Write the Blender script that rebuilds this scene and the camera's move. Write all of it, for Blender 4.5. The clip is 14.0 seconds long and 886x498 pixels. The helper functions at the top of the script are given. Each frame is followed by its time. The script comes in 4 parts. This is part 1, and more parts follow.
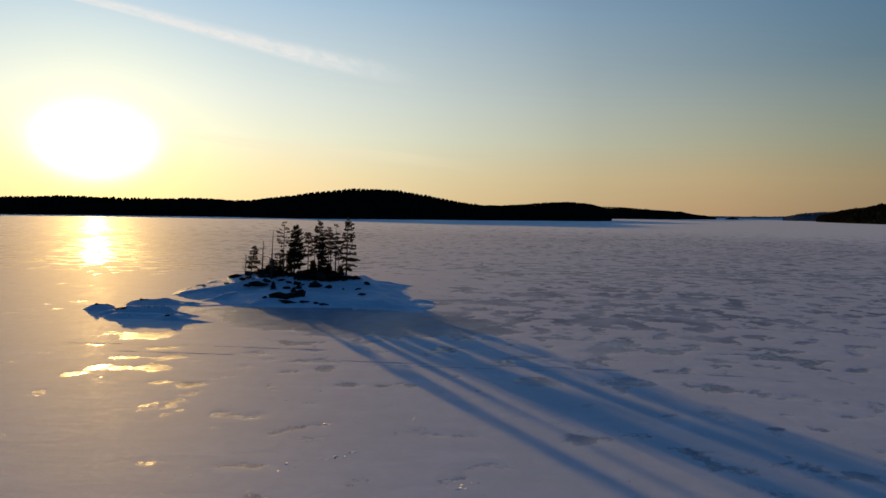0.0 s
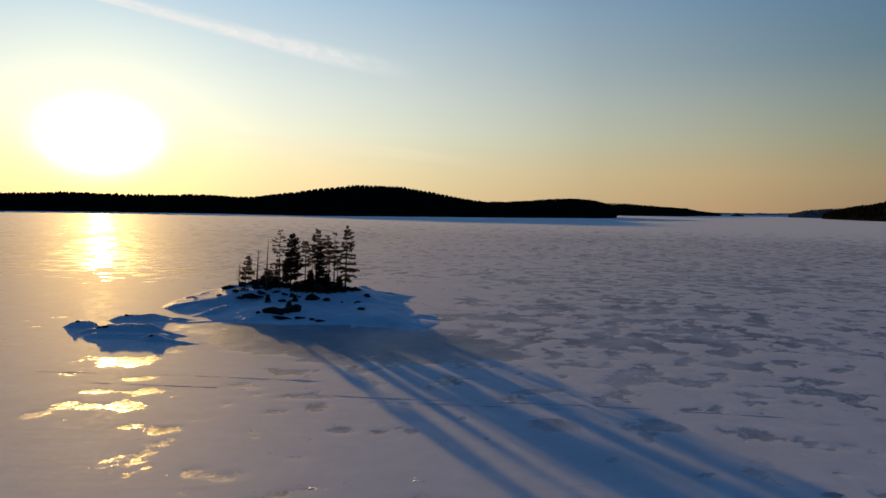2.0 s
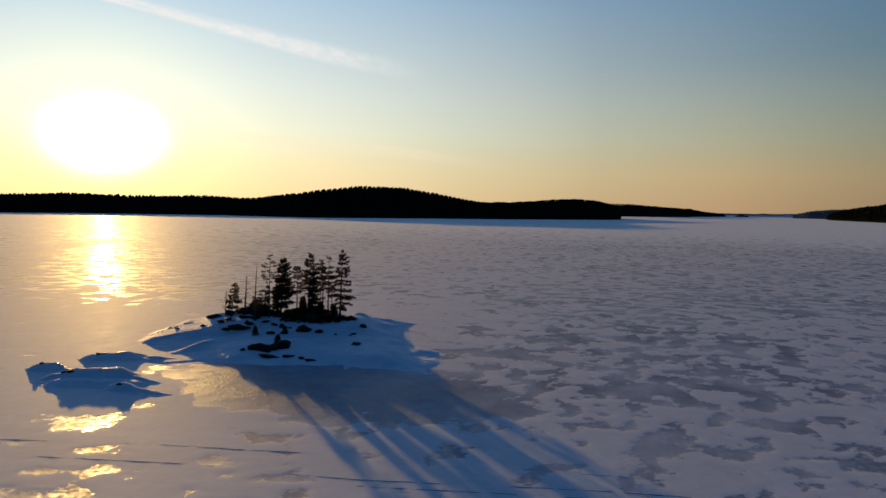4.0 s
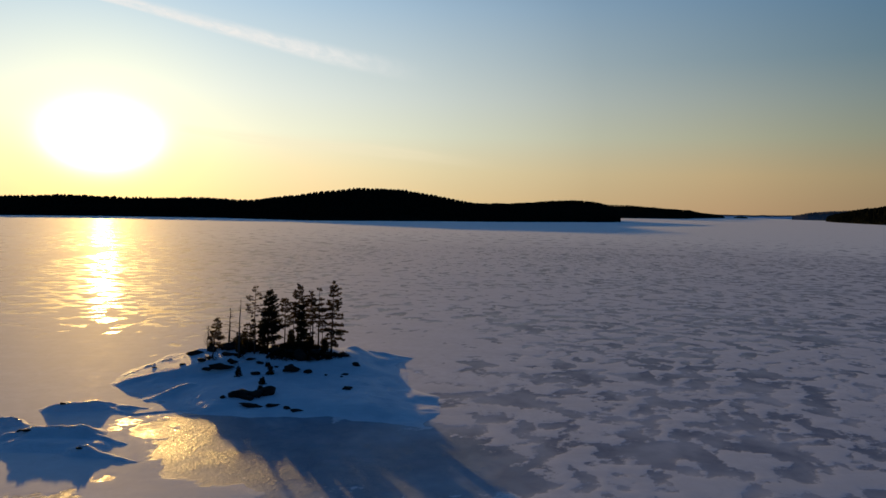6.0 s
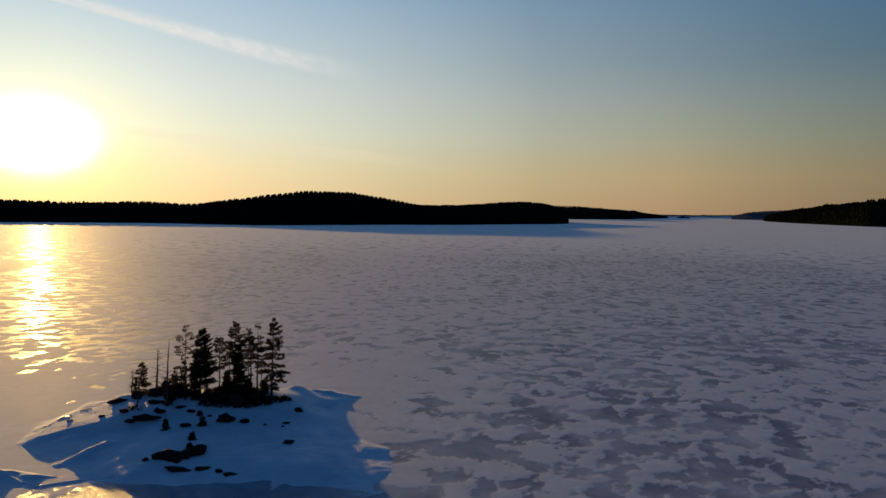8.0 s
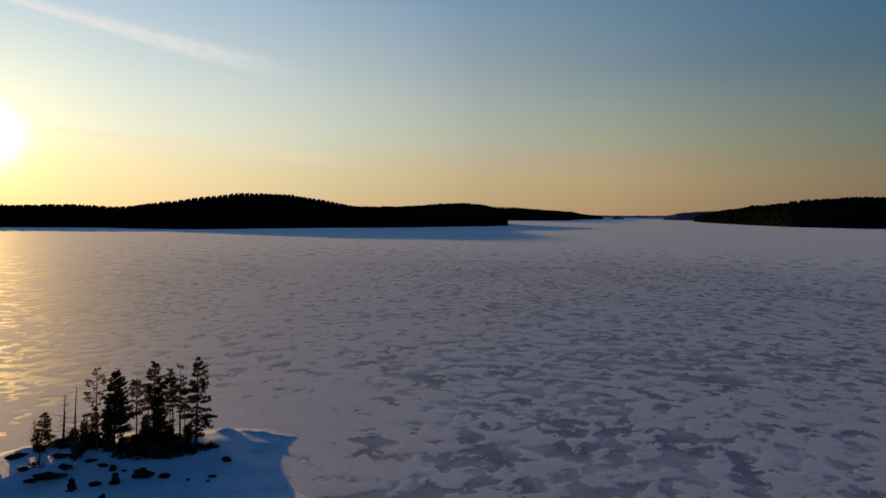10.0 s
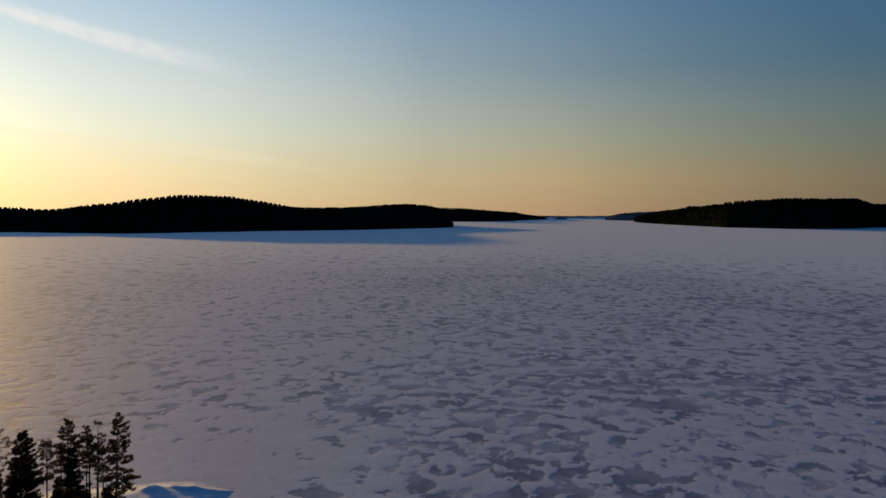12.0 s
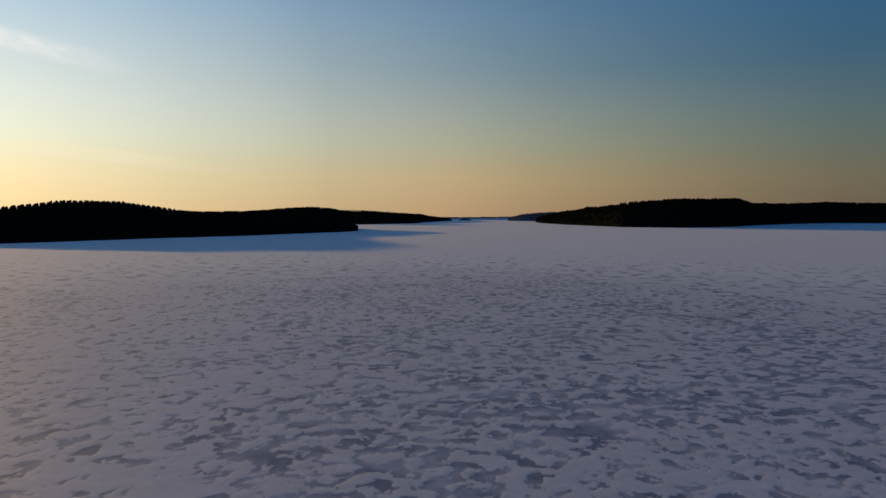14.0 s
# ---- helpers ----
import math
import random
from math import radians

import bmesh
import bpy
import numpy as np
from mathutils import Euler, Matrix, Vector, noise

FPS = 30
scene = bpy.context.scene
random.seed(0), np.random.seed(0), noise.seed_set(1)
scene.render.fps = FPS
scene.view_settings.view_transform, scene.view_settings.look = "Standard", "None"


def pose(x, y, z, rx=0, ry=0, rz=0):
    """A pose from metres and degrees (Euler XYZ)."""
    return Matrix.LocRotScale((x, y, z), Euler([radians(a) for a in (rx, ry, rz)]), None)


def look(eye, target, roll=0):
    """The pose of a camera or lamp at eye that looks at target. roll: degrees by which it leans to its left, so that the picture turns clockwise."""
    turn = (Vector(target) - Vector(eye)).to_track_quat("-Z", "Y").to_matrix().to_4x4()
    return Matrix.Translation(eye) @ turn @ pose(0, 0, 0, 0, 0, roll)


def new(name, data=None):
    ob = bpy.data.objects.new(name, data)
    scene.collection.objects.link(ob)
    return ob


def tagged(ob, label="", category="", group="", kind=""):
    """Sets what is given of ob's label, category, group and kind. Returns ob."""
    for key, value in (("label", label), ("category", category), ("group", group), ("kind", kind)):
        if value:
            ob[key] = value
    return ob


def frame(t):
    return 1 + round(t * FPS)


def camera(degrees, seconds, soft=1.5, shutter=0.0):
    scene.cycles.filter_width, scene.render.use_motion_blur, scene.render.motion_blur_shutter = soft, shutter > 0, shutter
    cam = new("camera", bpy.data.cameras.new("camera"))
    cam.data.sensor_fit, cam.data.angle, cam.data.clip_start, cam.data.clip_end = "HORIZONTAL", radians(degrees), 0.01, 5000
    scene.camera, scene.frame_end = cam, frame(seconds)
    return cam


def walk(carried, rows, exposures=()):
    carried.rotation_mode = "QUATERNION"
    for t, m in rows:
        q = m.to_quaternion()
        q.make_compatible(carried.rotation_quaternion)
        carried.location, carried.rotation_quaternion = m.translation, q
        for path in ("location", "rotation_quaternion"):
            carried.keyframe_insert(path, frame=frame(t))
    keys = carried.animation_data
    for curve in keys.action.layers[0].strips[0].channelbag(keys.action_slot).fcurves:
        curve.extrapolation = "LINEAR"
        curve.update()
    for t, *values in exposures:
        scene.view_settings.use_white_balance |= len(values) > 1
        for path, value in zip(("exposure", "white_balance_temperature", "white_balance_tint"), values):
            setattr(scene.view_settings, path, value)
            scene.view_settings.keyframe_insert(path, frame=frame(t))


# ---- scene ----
cam = camera(64.9, 14.0, soft=1.5)
PATH = [
    (0, (22.511, -104.725, 12.751), (22.505, -102.728, 12.644), 1.1),
    (0.5, (22.557, -103.916, 13.05), (22.545, -101.919, 12.939), 1.2),
    (1, (22.46, -102.557, 13.445), (22.448, -100.56, 13.33), 1.2),
    (1.5, (22.409, -100.708, 13.999), (22.395, -98.712, 13.882), 1.2),
    (2, (22.395, -98.907, 14.579), (22.378, -96.911, 14.46), 1.2),
    (2.5, (22.332, -96.842, 15.257), (22.313, -94.846, 15.137), 1.2),
    (3, (22.411, -94.892, 16.106), (22.387, -92.895, 15.985), 1.2),
    (5.5, (22.088, -85.318, 20.474), (22.064, -83.321, 20.354), 1.4),
    (6, (22.044, -83.642, 21.418), (22.022, -81.645, 21.298), 1.4),
    (6.5, (21.974, -81.866, 22.406), (21.952, -79.87, 22.284), 1.5),
    (7, (21.87, -80.161, 23.268), (21.851, -78.165, 23.147), 1.5),
    (7.5, (21.94, -78.539, 24.083), (21.967, -76.542, 23.964), 1.4),
    (8, (21.878, -76.885, 24.768), (22.0, -74.892, 24.654), 1.1),
    (10.5, (21.979, -69.397, 28.548), (22.287, -67.424, 28.44), 1.1),
    (11, (22.155, -68.059, 29.595), (22.49, -66.09, 29.488), 1.12),
    (11.5, (22.343, -66.636, 30.418), (22.737, -64.678, 30.312), 0.98),
    (12, (22.492, -65.299, 31.344), (22.939, -63.353, 31.238), 0.92),
    (12.5, (22.881, -63.842, 32.148), (23.389, -61.911, 32.043), 0.80),
    (13, (23.366, -62.299, 32.869), (23.951, -60.389, 32.7675), 0.58),
    (13.5, (23.902, -60.052, 33.699), (24.548, -58.162, 33.598), 0.46),
    (14, (24.82, -57.458, 34.527), (25.526, -55.589, 34.428), 0.35),
]
walk(cam, [(t, look(eye, target, roll)) for t, eye, target, roll in PATH],
     exposures=[(0, -0.09), (3, -0.02), (6, -0.06), (8.2, -0.20), (11, -0.15), (14, -0.02)])

# ---- light ----
SUN_AZ, SUN_EL = radians(-26.7), radians(4.2)
SUN = Vector((math.sin(SUN_AZ) * math.cos(SUN_EL), math.cos(SUN_AZ) * math.cos(SUN_EL), math.sin(SUN_EL)))
world = bpy.data.worlds.new("world")
scene.world = world
world.use_nodes = True


class Graph:
    """Short notation for node trees."""

    def __init__(self, tree):
        self.tree = tree

    def node(self, kind, inputs=None, operation="", blend=""):
        n = self.tree.nodes.new("ShaderNode" + kind)
        if operation:
            n.operation = operation
        if blend:
            n.data_type, n.blend_type = "RGBA", blend
        for k, v in (inputs or {}).items():
            self.feed(n.inputs[k], v)
        return n

    def feed(self, socket, v):
        if isinstance(v, bpy.types.NodeSocket):
            self.tree.links.new(v, socket)
        else:
            socket.default_value = v

    def math(self, op, a, b=0.0, c=0.0):
        return self.node("Math", {0: a, 1: b, 2: c}, operation=op).outputs[0]

    def ramp(self, fac, stops, mode="LINEAR"):
        n = self.node("ValToRGB", {0: fac})
        n.color_ramp.interpolation = mode
        e = n.color_ramp.elements
        while len(e) < len(stops):
            e.new(0.5)
        for el, (p, c) in zip(e, stops):
            el.position = p
            el.color = (*c, 1) if len(c) == 3 else c
        return n.outputs[0]

    def mix(self, fac, a, b, mode="MIX"):
        n = self.node("Mix", blend=mode)
        self.feed(n.inputs[0], fac)
        self.feed(n.inputs[6], a)
        self.feed(n.inputs[7], b)
        return n.outputs[2]

    def noise(self, vec, scale, detail=3.0, rough=0.55, distort=0.0):
        return self.node("TexNoise", {"Vector": vec, "Scale": scale, "Detail": detail, "Roughness": rough, "Distortion": distort}).outputs[0]

    def remap(self, v, a, b, c=0.0, d=1.0, smooth=False):
        n = self.node("MapRange", {0: v, 1: a, 2: b, 3: c, 4: d})
        if smooth:
            n.interpolation_type = "SMOOTHSTEP"
        return n.outputs[0]


g = Graph(world.node_tree)
bg = world.node_tree.nodes["Background"]
way = g.node("VectorMath", {0: g.node("TexCoord").outputs["Generated"]}, operation="NORMALIZE").outputs[0]
height = g.math("MAXIMUM", g.node("SeparateXYZ", {0: way}).outputs[2], 0.0)
near = g.node("VectorMath", {0: way, 1: tuple(SUN)}, operation="DOT_PRODUCT").outputs["Value"]
apart = g.math("DIVIDE", g.math("ARCCOSINE", g.math("MINIMUM", near, 1.0)), math.pi)
# the clear sky by height, its forward glow by height and by angle from the sun, and the aureole
clear = g.ramp(height, [(0.0, (.016, .022, .022)), (.07, (.016, .034, .045)), (.14, (.012, .050, .088)), (.27, (.006, .055, .145)), (.42, (.007, .050, .140)), (.6, (.009, .050, .138)), (1.0, (.010, .046, .126))])
tint = g.ramp(height, [(0.0, (1, .73, .37)), (.05, (1, .83, .48)), (.10, (.90, .89, .66)), (.15, (.79, .82, .71)), (.27, (.48, .61, .67)), (.42, (.08, .22, .42)), (.6, (.015, .08, .22)), (1.0, (.01, .02, .06))])
fall = g.ramp(apart, [(0.0, (.92,) * 3), (9 / 180, (.90,) * 3), (13 / 180, (.86,) * 3), (20 / 180, (.76,) * 3), (28 / 180, (.62,) * 3), (38 / 180, (.42, .43, .43)), (57 / 180, (.150, .180, .180)), (77 / 180, (.035, .066, .080)), (1.0, (.01, .02, .025))], "B_SPLINE")
glow = g.mix(1.0, tint, fall, "MULTIPLY")
glow = g.mix(1.0, glow, (1.12, 1.12, 1.12, 1), "MULTIPLY")
gap = g.node("VectorMath", {0: g.node("VectorMath", {0: way, 1: tuple(SUN + Vector((0, 0, .0022)))}, operation="SUBTRACT").outputs[0], 1: (1, 1, 1.45)}, operation="MULTIPLY").outputs[0]
flat = g.math("MULTIPLY", g.node("VectorMath", {0: gap}, operation="LENGTH").outputs["Value"], 180 / math.pi / 2.4)
ring = g.math("MULTIPLY", g.math("EXPONENT", g.math("MULTIPLY", g.math("POWER", flat, 2.0), -1.0)), 16.0)
warm = g.ramp(height, [(0.0, (1, .80, .10)), (.05, (1, .88, .28)), (.12, (1, .92, .62)), (1.0, (1, .95, .8))])
aureole = g.mix(1.0, warm, g.node("CombineColor", {0: ring, 1: ring, 2: ring}).outputs[0], "MULTIPLY")
halo = g.math("MULTIPLY", g.math("EXPONENT", g.math("MULTIPLY", g.math("POWER", g.math("MULTIPLY", apart, 180 / 7.0), 2.0), -1.0)), 0.32)
aureole = g.mix(1.0, aureole, g.mix(1.0, (1, .86, .12, 1), g.node("CombineColor", {0: halo, 1: halo, 2: halo}).outputs[0], "MULTIPLY"), "ADD")
sky = g.node("TexSky")
sky.sky_type, sky.sun_disc, sky.sun_elevation, sky.sun_rotation = "NISHITA", False, SUN_EL, SUN_AZ
base = g.mix(1.0, clear, glow, "ADD")
# the tan belt low over the horizon, away from the sun
belt = g.mix(1.0, g.ramp(height, [(0.0, (.15, .050, .028)), (.05, (.17, .068, .012)), (.10, (.095, .052, .0)), (.20, (0, 0, 0))]),
             g.ramp(apart, [(0.0, (0, 0, 0)), (26 / 180, (0, 0, 0)), (48 / 180, (1, 1, 1)), (62 / 180, (.85,) * 3), (76 / 180, (.55,) * 3), (100 / 180, (0, 0, 0))]), "MULTIPLY")
base = g.mix(1.0, base, belt, "ADD")
base = g.mix(1.0, base, aureole, "ADD")
base = g.mix(0.004, base, sky.outputs[0], "ADD")
g.feed(bg.inputs[0], base)
bg.inputs[1].default_value = 1.0

sun = new("sun", bpy.data.lights.new("sun", "SUN"))
sun.data.energy, sun.data.angle, sun.data.color = 5.0, radians(0.55), (1, 0.59, 0.165)
sun.matrix_world = look(SUN * 100, (0, 0, 0))


# ---- materials ----
def material(name):
    m = bpy.data.materials.new(name)
    m.use_nodes = True
    return m, Graph(m.node_tree), m.node_tree.nodes["Principled BSDF"]


def lake_material():
    m, g, b = material("snow_and_ice")
    pos = g.node("TexCoord").outputs["Object"]
    # wind-scoured patches of bare ice in a thin snow cover: the sheet carries them near by, noise takes over far off
    near = g.node("Attribute")
    near.attribute_name = "cover"
    lee = g.node("Attribute")
    lee.attribute_name = "glare"
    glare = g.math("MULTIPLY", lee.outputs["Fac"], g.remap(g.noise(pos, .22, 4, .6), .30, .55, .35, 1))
    warp = g.node("TexNoise", {"Vector": pos, "Scale": 0.35, "Detail": 3.0}).outputs[1]
    bent = g.node("VectorMath", {0: pos, 1: g.node("VectorMath", {0: warp, 1: (3.2, 2.2, 0)}, operation="MULTIPLY").outputs[0]}, operation="ADD").outputs[0]
    stretch = g.node("Mapping", {0: bent, 2: (0, 0, radians(20)), 3: (1.1, 0.9, 1)}).outputs[0]
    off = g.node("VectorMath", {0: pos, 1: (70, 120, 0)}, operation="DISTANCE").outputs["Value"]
    far = g.math("MULTIPLY", g.math("SUBTRACT", g.noise(stretch, 0.12, 4, 0.55), g.remap(off, 200, 560, 0.46, 0.32)), 2.2)
    level = g.node("Mix", {0: g.remap(off, 170, 240, 0, 1), 2: near.outputs["Fac"], 3: far}).outputs[0]
    broad = g.noise(pos, 0.018, 2, 0.5)
    scallop = g.math("MULTIPLY", g.math("SUBTRACT", g.noise(pos, 1.1, 4, 0.6), 0.5), 0.26)
    crumb = g.math("SUBTRACT", g.noise(pos, 1.7, 5, 0.8), 0.5)
    crust = g.remap(g.node("SeparateXYZ", {0: pos}).outputs[1], -14, 30, 1, 0, True)
    scallop = g.math("ADD", scallop, g.math("MULTIPLY", g.math("MULTIPLY", crumb, crust), 0.9))
    cover = g.remap(g.math("ADD", level, scallop), -0.09, 0.09, 0, 1, True)
    thin = g.noise(stretch, 0.6, 5, 0.65, 0.5)
    grain = g.noise(pos, 6.0, 4, 0.6)
    snow = g.mix(g.remap(thin, 0.3, 0.7), (.70, .73, .82, 1), (.52, .55, .64, 1))
    snow = g.mix(g.remap(broad, 0.35, 0.65, 0, .35), snow, (.63, .65, .72, 1))
    streak = g.noise(g.node("Mapping", {0: pos, 2: (0, 0, radians(24)), 3: (.3, 1.0, 1)}).outputs[0], 0.22, 5, 0.62, 0.6)
    snow = g.mix(g.remap(streak, 0.38, 0.66, 0, .55), snow, (.50, .53, .60, 1))
    # snow paled far out: distance haze and low-angle sheen put into its colour
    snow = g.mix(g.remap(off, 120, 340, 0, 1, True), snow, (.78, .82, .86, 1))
    ice = g.mix(g.remap(thin, 0.35, 0.65), (.135, .165, .245, 1), (.21, .245, .335, 1))
    # some patches carry a dusting
    dust = g.remap(g.noise(stretch, 0.11, 3, 0.6), 0.40, 0.66, 0.10, 0.76)
    ice = g.mix(dust, ice, snow)
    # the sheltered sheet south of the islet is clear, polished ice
    # its base colour takes on the blue of the islet's shade
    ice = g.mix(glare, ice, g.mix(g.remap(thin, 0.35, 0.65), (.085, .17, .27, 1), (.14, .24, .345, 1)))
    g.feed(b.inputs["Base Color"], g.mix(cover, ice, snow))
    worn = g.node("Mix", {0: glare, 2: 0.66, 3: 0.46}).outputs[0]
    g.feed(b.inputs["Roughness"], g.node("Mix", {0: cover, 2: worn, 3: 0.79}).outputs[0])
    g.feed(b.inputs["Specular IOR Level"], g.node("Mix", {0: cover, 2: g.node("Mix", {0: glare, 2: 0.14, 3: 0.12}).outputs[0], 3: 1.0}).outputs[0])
    # a thin glaze on the bare ice that glints towards the sun
    glaze = g.remap(g.noise(stretch, 0.32, 5, 0.6), 0.40, 0.62, 0, 1, True)
    speck = g.remap(g.noise(pos, 2.0, 5, 0.85), 0.47, 0.60, 0.03, 1.0)
    spot = g.node("SeparateXYZ", {0: pos})
    # coat scaled by position: strong where sun glints lie, weak in the islet's shade
    glossy = g.math("MAXIMUM", g.remap(spot.outputs[1], -30, -35, 0, 1), g.remap(spot.outputs[0], 6, 0, 0, 1))
    speck = g.math("MULTIPLY", speck, g.remap(glossy, 0, 1, 0.3, 1.9))
    sparkle = g.remap(g.noise(pos, 3.6, 4, 0.75), 0.47, 0.64, 0.02, 0.8)
    speck = g.node("Mix", {0: glare, 2: speck, 3: g.math("MULTIPLY", speck, sparkle)}).outputs[0]
    weight = g.math("MULTIPLY", g.node("Mix", {0: cover, 2: 0.21, 3: g.remap(spot.outputs[1], 90, 330, 0.003, 0.05)}).outputs[0], g.math("ADD", g.math("MULTIPLY", glaze, 0.75), 0.25))
    g.feed(b.inputs["Coat Weight"], g.math("MULTIPLY", weight, g.node("Mix", {0: crust, 2: 1.0, 3: g.math("MULTIPLY", g.math("MULTIPLY", speck, 4.6), g.math("SUBTRACT", 1.0, g.math("MULTIPLY", glare, g.remap(spot.outputs[0], -6, 1, 0.0, 0.9))))}).outputs[0]))
    wet = g.math("ADD", g.math("MULTIPLY", thin, 0.09), g.remap(crust, 0, 1, 0.17, 0.28))
    wet = g.node("Mix", {0: glare, 2: wet, 3: 0.17}).outputs[0]
    g.feed(b.inputs["Coat Roughness"], g.node("Mix", {0: cover, 2: wet, 3: 0.36}).outputs[0])
    b.inputs["Coat IOR"].default_value = 1.31
    ripple = g.noise(g.node("Mapping", {0: pos, 2: (0, 0, radians(22)), 3: (.35, 1.2, 1)}).outputs[0], 0.9, 4, 0.6, 0.4)
    rise = g.math("ADD", g.math("ADD", g.math("MULTIPLY", cover, 0.008), g.math("MULTIPLY", ripple, 0.017)), g.math("MULTIPLY", grain, 0.006))
    rise = g.math("ADD", rise, g.math("MULTIPLY", g.math("MULTIPLY", g.math("ADD", g.noise(pos, 2.4, 5, 0.7), g.math("MULTIPLY", g.noise(pos, 4.2, 3, 0.7), 0.55)), glare), 0.11))
    bump = g.node("Bump", {"Height": rise, "Strength": 0.6, "Distance": 1.0})
    g.feed(b.inputs["Normal"], bump.outputs[0])
    g.feed(b.inputs["Coat Normal"], bump.outputs[0])
    return m


def snow_material():
    m, g, b = material("drifted_snow")
    pos = g.node("TexCoord").outputs["Object"]
    soft = g.noise(pos, 0.35, 4, 0.55)
    grain = g.noise(pos, 9.0, 4, 0.65)
    g.feed(b.inputs["Base Color"], g.mix(g.remap(soft, .3, .7), (.74, .79, .88, 1), (.61, .66, .76, 1)))
    g.feed(b.inputs["Roughness"], g.remap(grain, .3, .7, .60, .85))
    b.inputs["Specular IOR Level"].default_value = 0.07
    drift = g.noise(g.node("Mapping", {0: pos, 2: (0, 0, radians(22)), 3: (.5, 1.6, 1)}).outputs[0], 0.9, 5, 0.6)
    crust = g.noise(pos, 2.6, 5, 0.7)
    rise = g.math("ADD", g.math("MULTIPLY", drift, .16), g.math("ADD", g.math("MULTIPLY", crust, .10), g.math("MULTIPLY", grain, .012)))
    g.feed(b.inputs["Normal"], g.node("Bump", {"Height": rise, "Strength": .7, "Distance": 1.0}).outputs[0])
    return m


def glaze_material():
    m, g, b = material("glazed_ice")
    pos = g.node("TexCoord").outputs["Object"]
    lump, fine = g.noise(pos, 1.6, 4, .6), g.noise(pos, 7.0, 4, .7)
    g.feed(b.inputs["Base Color"], g.mix(g.remap(lump, .35, .65), (.60, .64, .70, 1), (.38, .42, .48, 1)))
    b.inputs["Roughness"].default_value = 0.6
    b.inputs["Specular IOR Level"].default_value = 0.15
    g.feed(b.inputs["Coat Weight"], g.remap(fine, .38, .62, .30, 1.0))
    b.inputs["Coat Roughness"].default_value = 0.27
    b.inputs["Coat IOR"].default_value = 1.31
    bump = g.node("Bump", {"Height": g.math("ADD", g.math("MULTIPLY", lump, .06), g.math("MULTIPLY", fine, .02)), "Strength": .6, "Distance": 1.0})
    g.feed(b.inputs["Normal"], bump.outputs[0])
    g.feed(b.inputs["Coat Normal"], bump.outputs[0])
    return m


def rock_material():
    m, g, b = material("dark_granite")
    pos = g.node("TexCoord").outputs["Object"]
    big = g.noise(pos, 1.1, 5, .6)
    small = g.noise(pos, 9, 5, .7)
    col = g.mix(g.remap(big, .35, .65), (.009, .008, .008, 1), (.022, .019, .018, 1))
    g.feed(b.inputs["Base Color"], g.mix(g.remap(small, .5, .75), col, (.015, .018, .012, 1)))
    b.inputs["Roughness"].default_value = 0.85
    b.inputs["Specular IOR Level"].default_value = 0.2
    g.feed(b.inputs["Normal"], g.node("Bump", {"Height": g.math("ADD", big, g.math("MULTIPLY", small, .3)), "Strength": .6, "Distance": .2}).outputs[0])
    return m


def bark_material(name, low, high, split):
    m, g, b = material(name)
    pos = g.node("TexCoord").outputs["Object"]
    z = g.node("SeparateXYZ", {0: pos}).outputs[2]
    n = g.noise(g.node("Mapping", {0: pos, 3: (14, 14, 3)}).outputs[0], 1.0, 4, .65)
    col = g.mix(g.remap(g.math("ADD", z, n), split - 1, split + 2), low, high)
    g.feed(b.inputs["Base Color"], g.mix(g.remap(n, .35, .6), (.035, .03, .028, 1), col))
    b.inputs["Roughness"].default_value = 0.9
    g.feed(b.inputs["Normal"], g.node("Bump", {"Height": n, "Strength": .8, "Distance": .03}).outputs[0])
    return m


def needle_material(name, dark, light, thin=0.22):
    m, g, b = material(name)
    pick = g.node("NewGeometry").outputs["Random Per Island"]
    pos = g.node("TexCoord").outputs["Object"]
    n = g.noise(pos, 1.6, 3, .6)
    col = g.mix(g.math("MULTIPLY", g.math("ADD", pick, n), .5), dark, light)
    g.feed(b.inputs["Base Color"], col)
    b.inputs["Roughness"].default_value = 0.65
    b.inputs["Specular IOR Level"].default_value = thin * .3
    through_leaf = g.node("BsdfTranslucent", {"Color": g.mix(1.0, col, (1.5, 1.25, .8, 1), "MULTIPLY")})
    both = g.node("MixShader", {0: thin, 1: b.outputs[0], 2: through_leaf.outputs[0]})
    g.feed(m.node_tree.nodes["Material Output"].inputs[0], both.outputs[0])
    return m


def vapour_material(name, strength, colour, cover, grain):
    """Thin ice cloud, its light from behind put in as emission; densest along the middle of its band."""
    m, g, b = material(name)
    chart = g.node("UVMap")
    chart.uv_map = "band"
    uv = chart.outputs[0]
    xy = g.node("SeparateXYZ", {0: uv})
    u, v = xy.outputs[0], xy.outputs[1]
    across = g.math("SUBTRACT", 1.0, g.math("ABSOLUTE", g.math("SUBTRACT", g.math("MULTIPLY", v, 2.0), 1.0)))
    ends = g.math("MULTIPLY", g.remap(u, 0.0, 0.06, 0, 1, True), g.remap(u, 0.62, 1.0, 1, 0, True))
    wisp = g.noise(g.node("Mapping", {0: uv, 3: (grain, 3.2, 1)}).outputs[0], 1.0, 5, .6, .4)
    a = g.math("MULTIPLY", g.math("MULTIPLY", g.remap(across, 0.0, 0.75, 0, 1, True), ends), g.remap(wisp, .25, .7, .25, 1))
    emit = g.node("Emission", {0: colour, 1: strength})
    clear = g.node("BsdfTransparent")
    both = g.node("MixShader", {0: g.math("MULTIPLY", a, cover), 1: clear.outputs[0], 2: emit.outputs[0]})
    g.feed(m.node_tree.nodes["Material Output"].inputs[0], both.outputs[0])
    return m


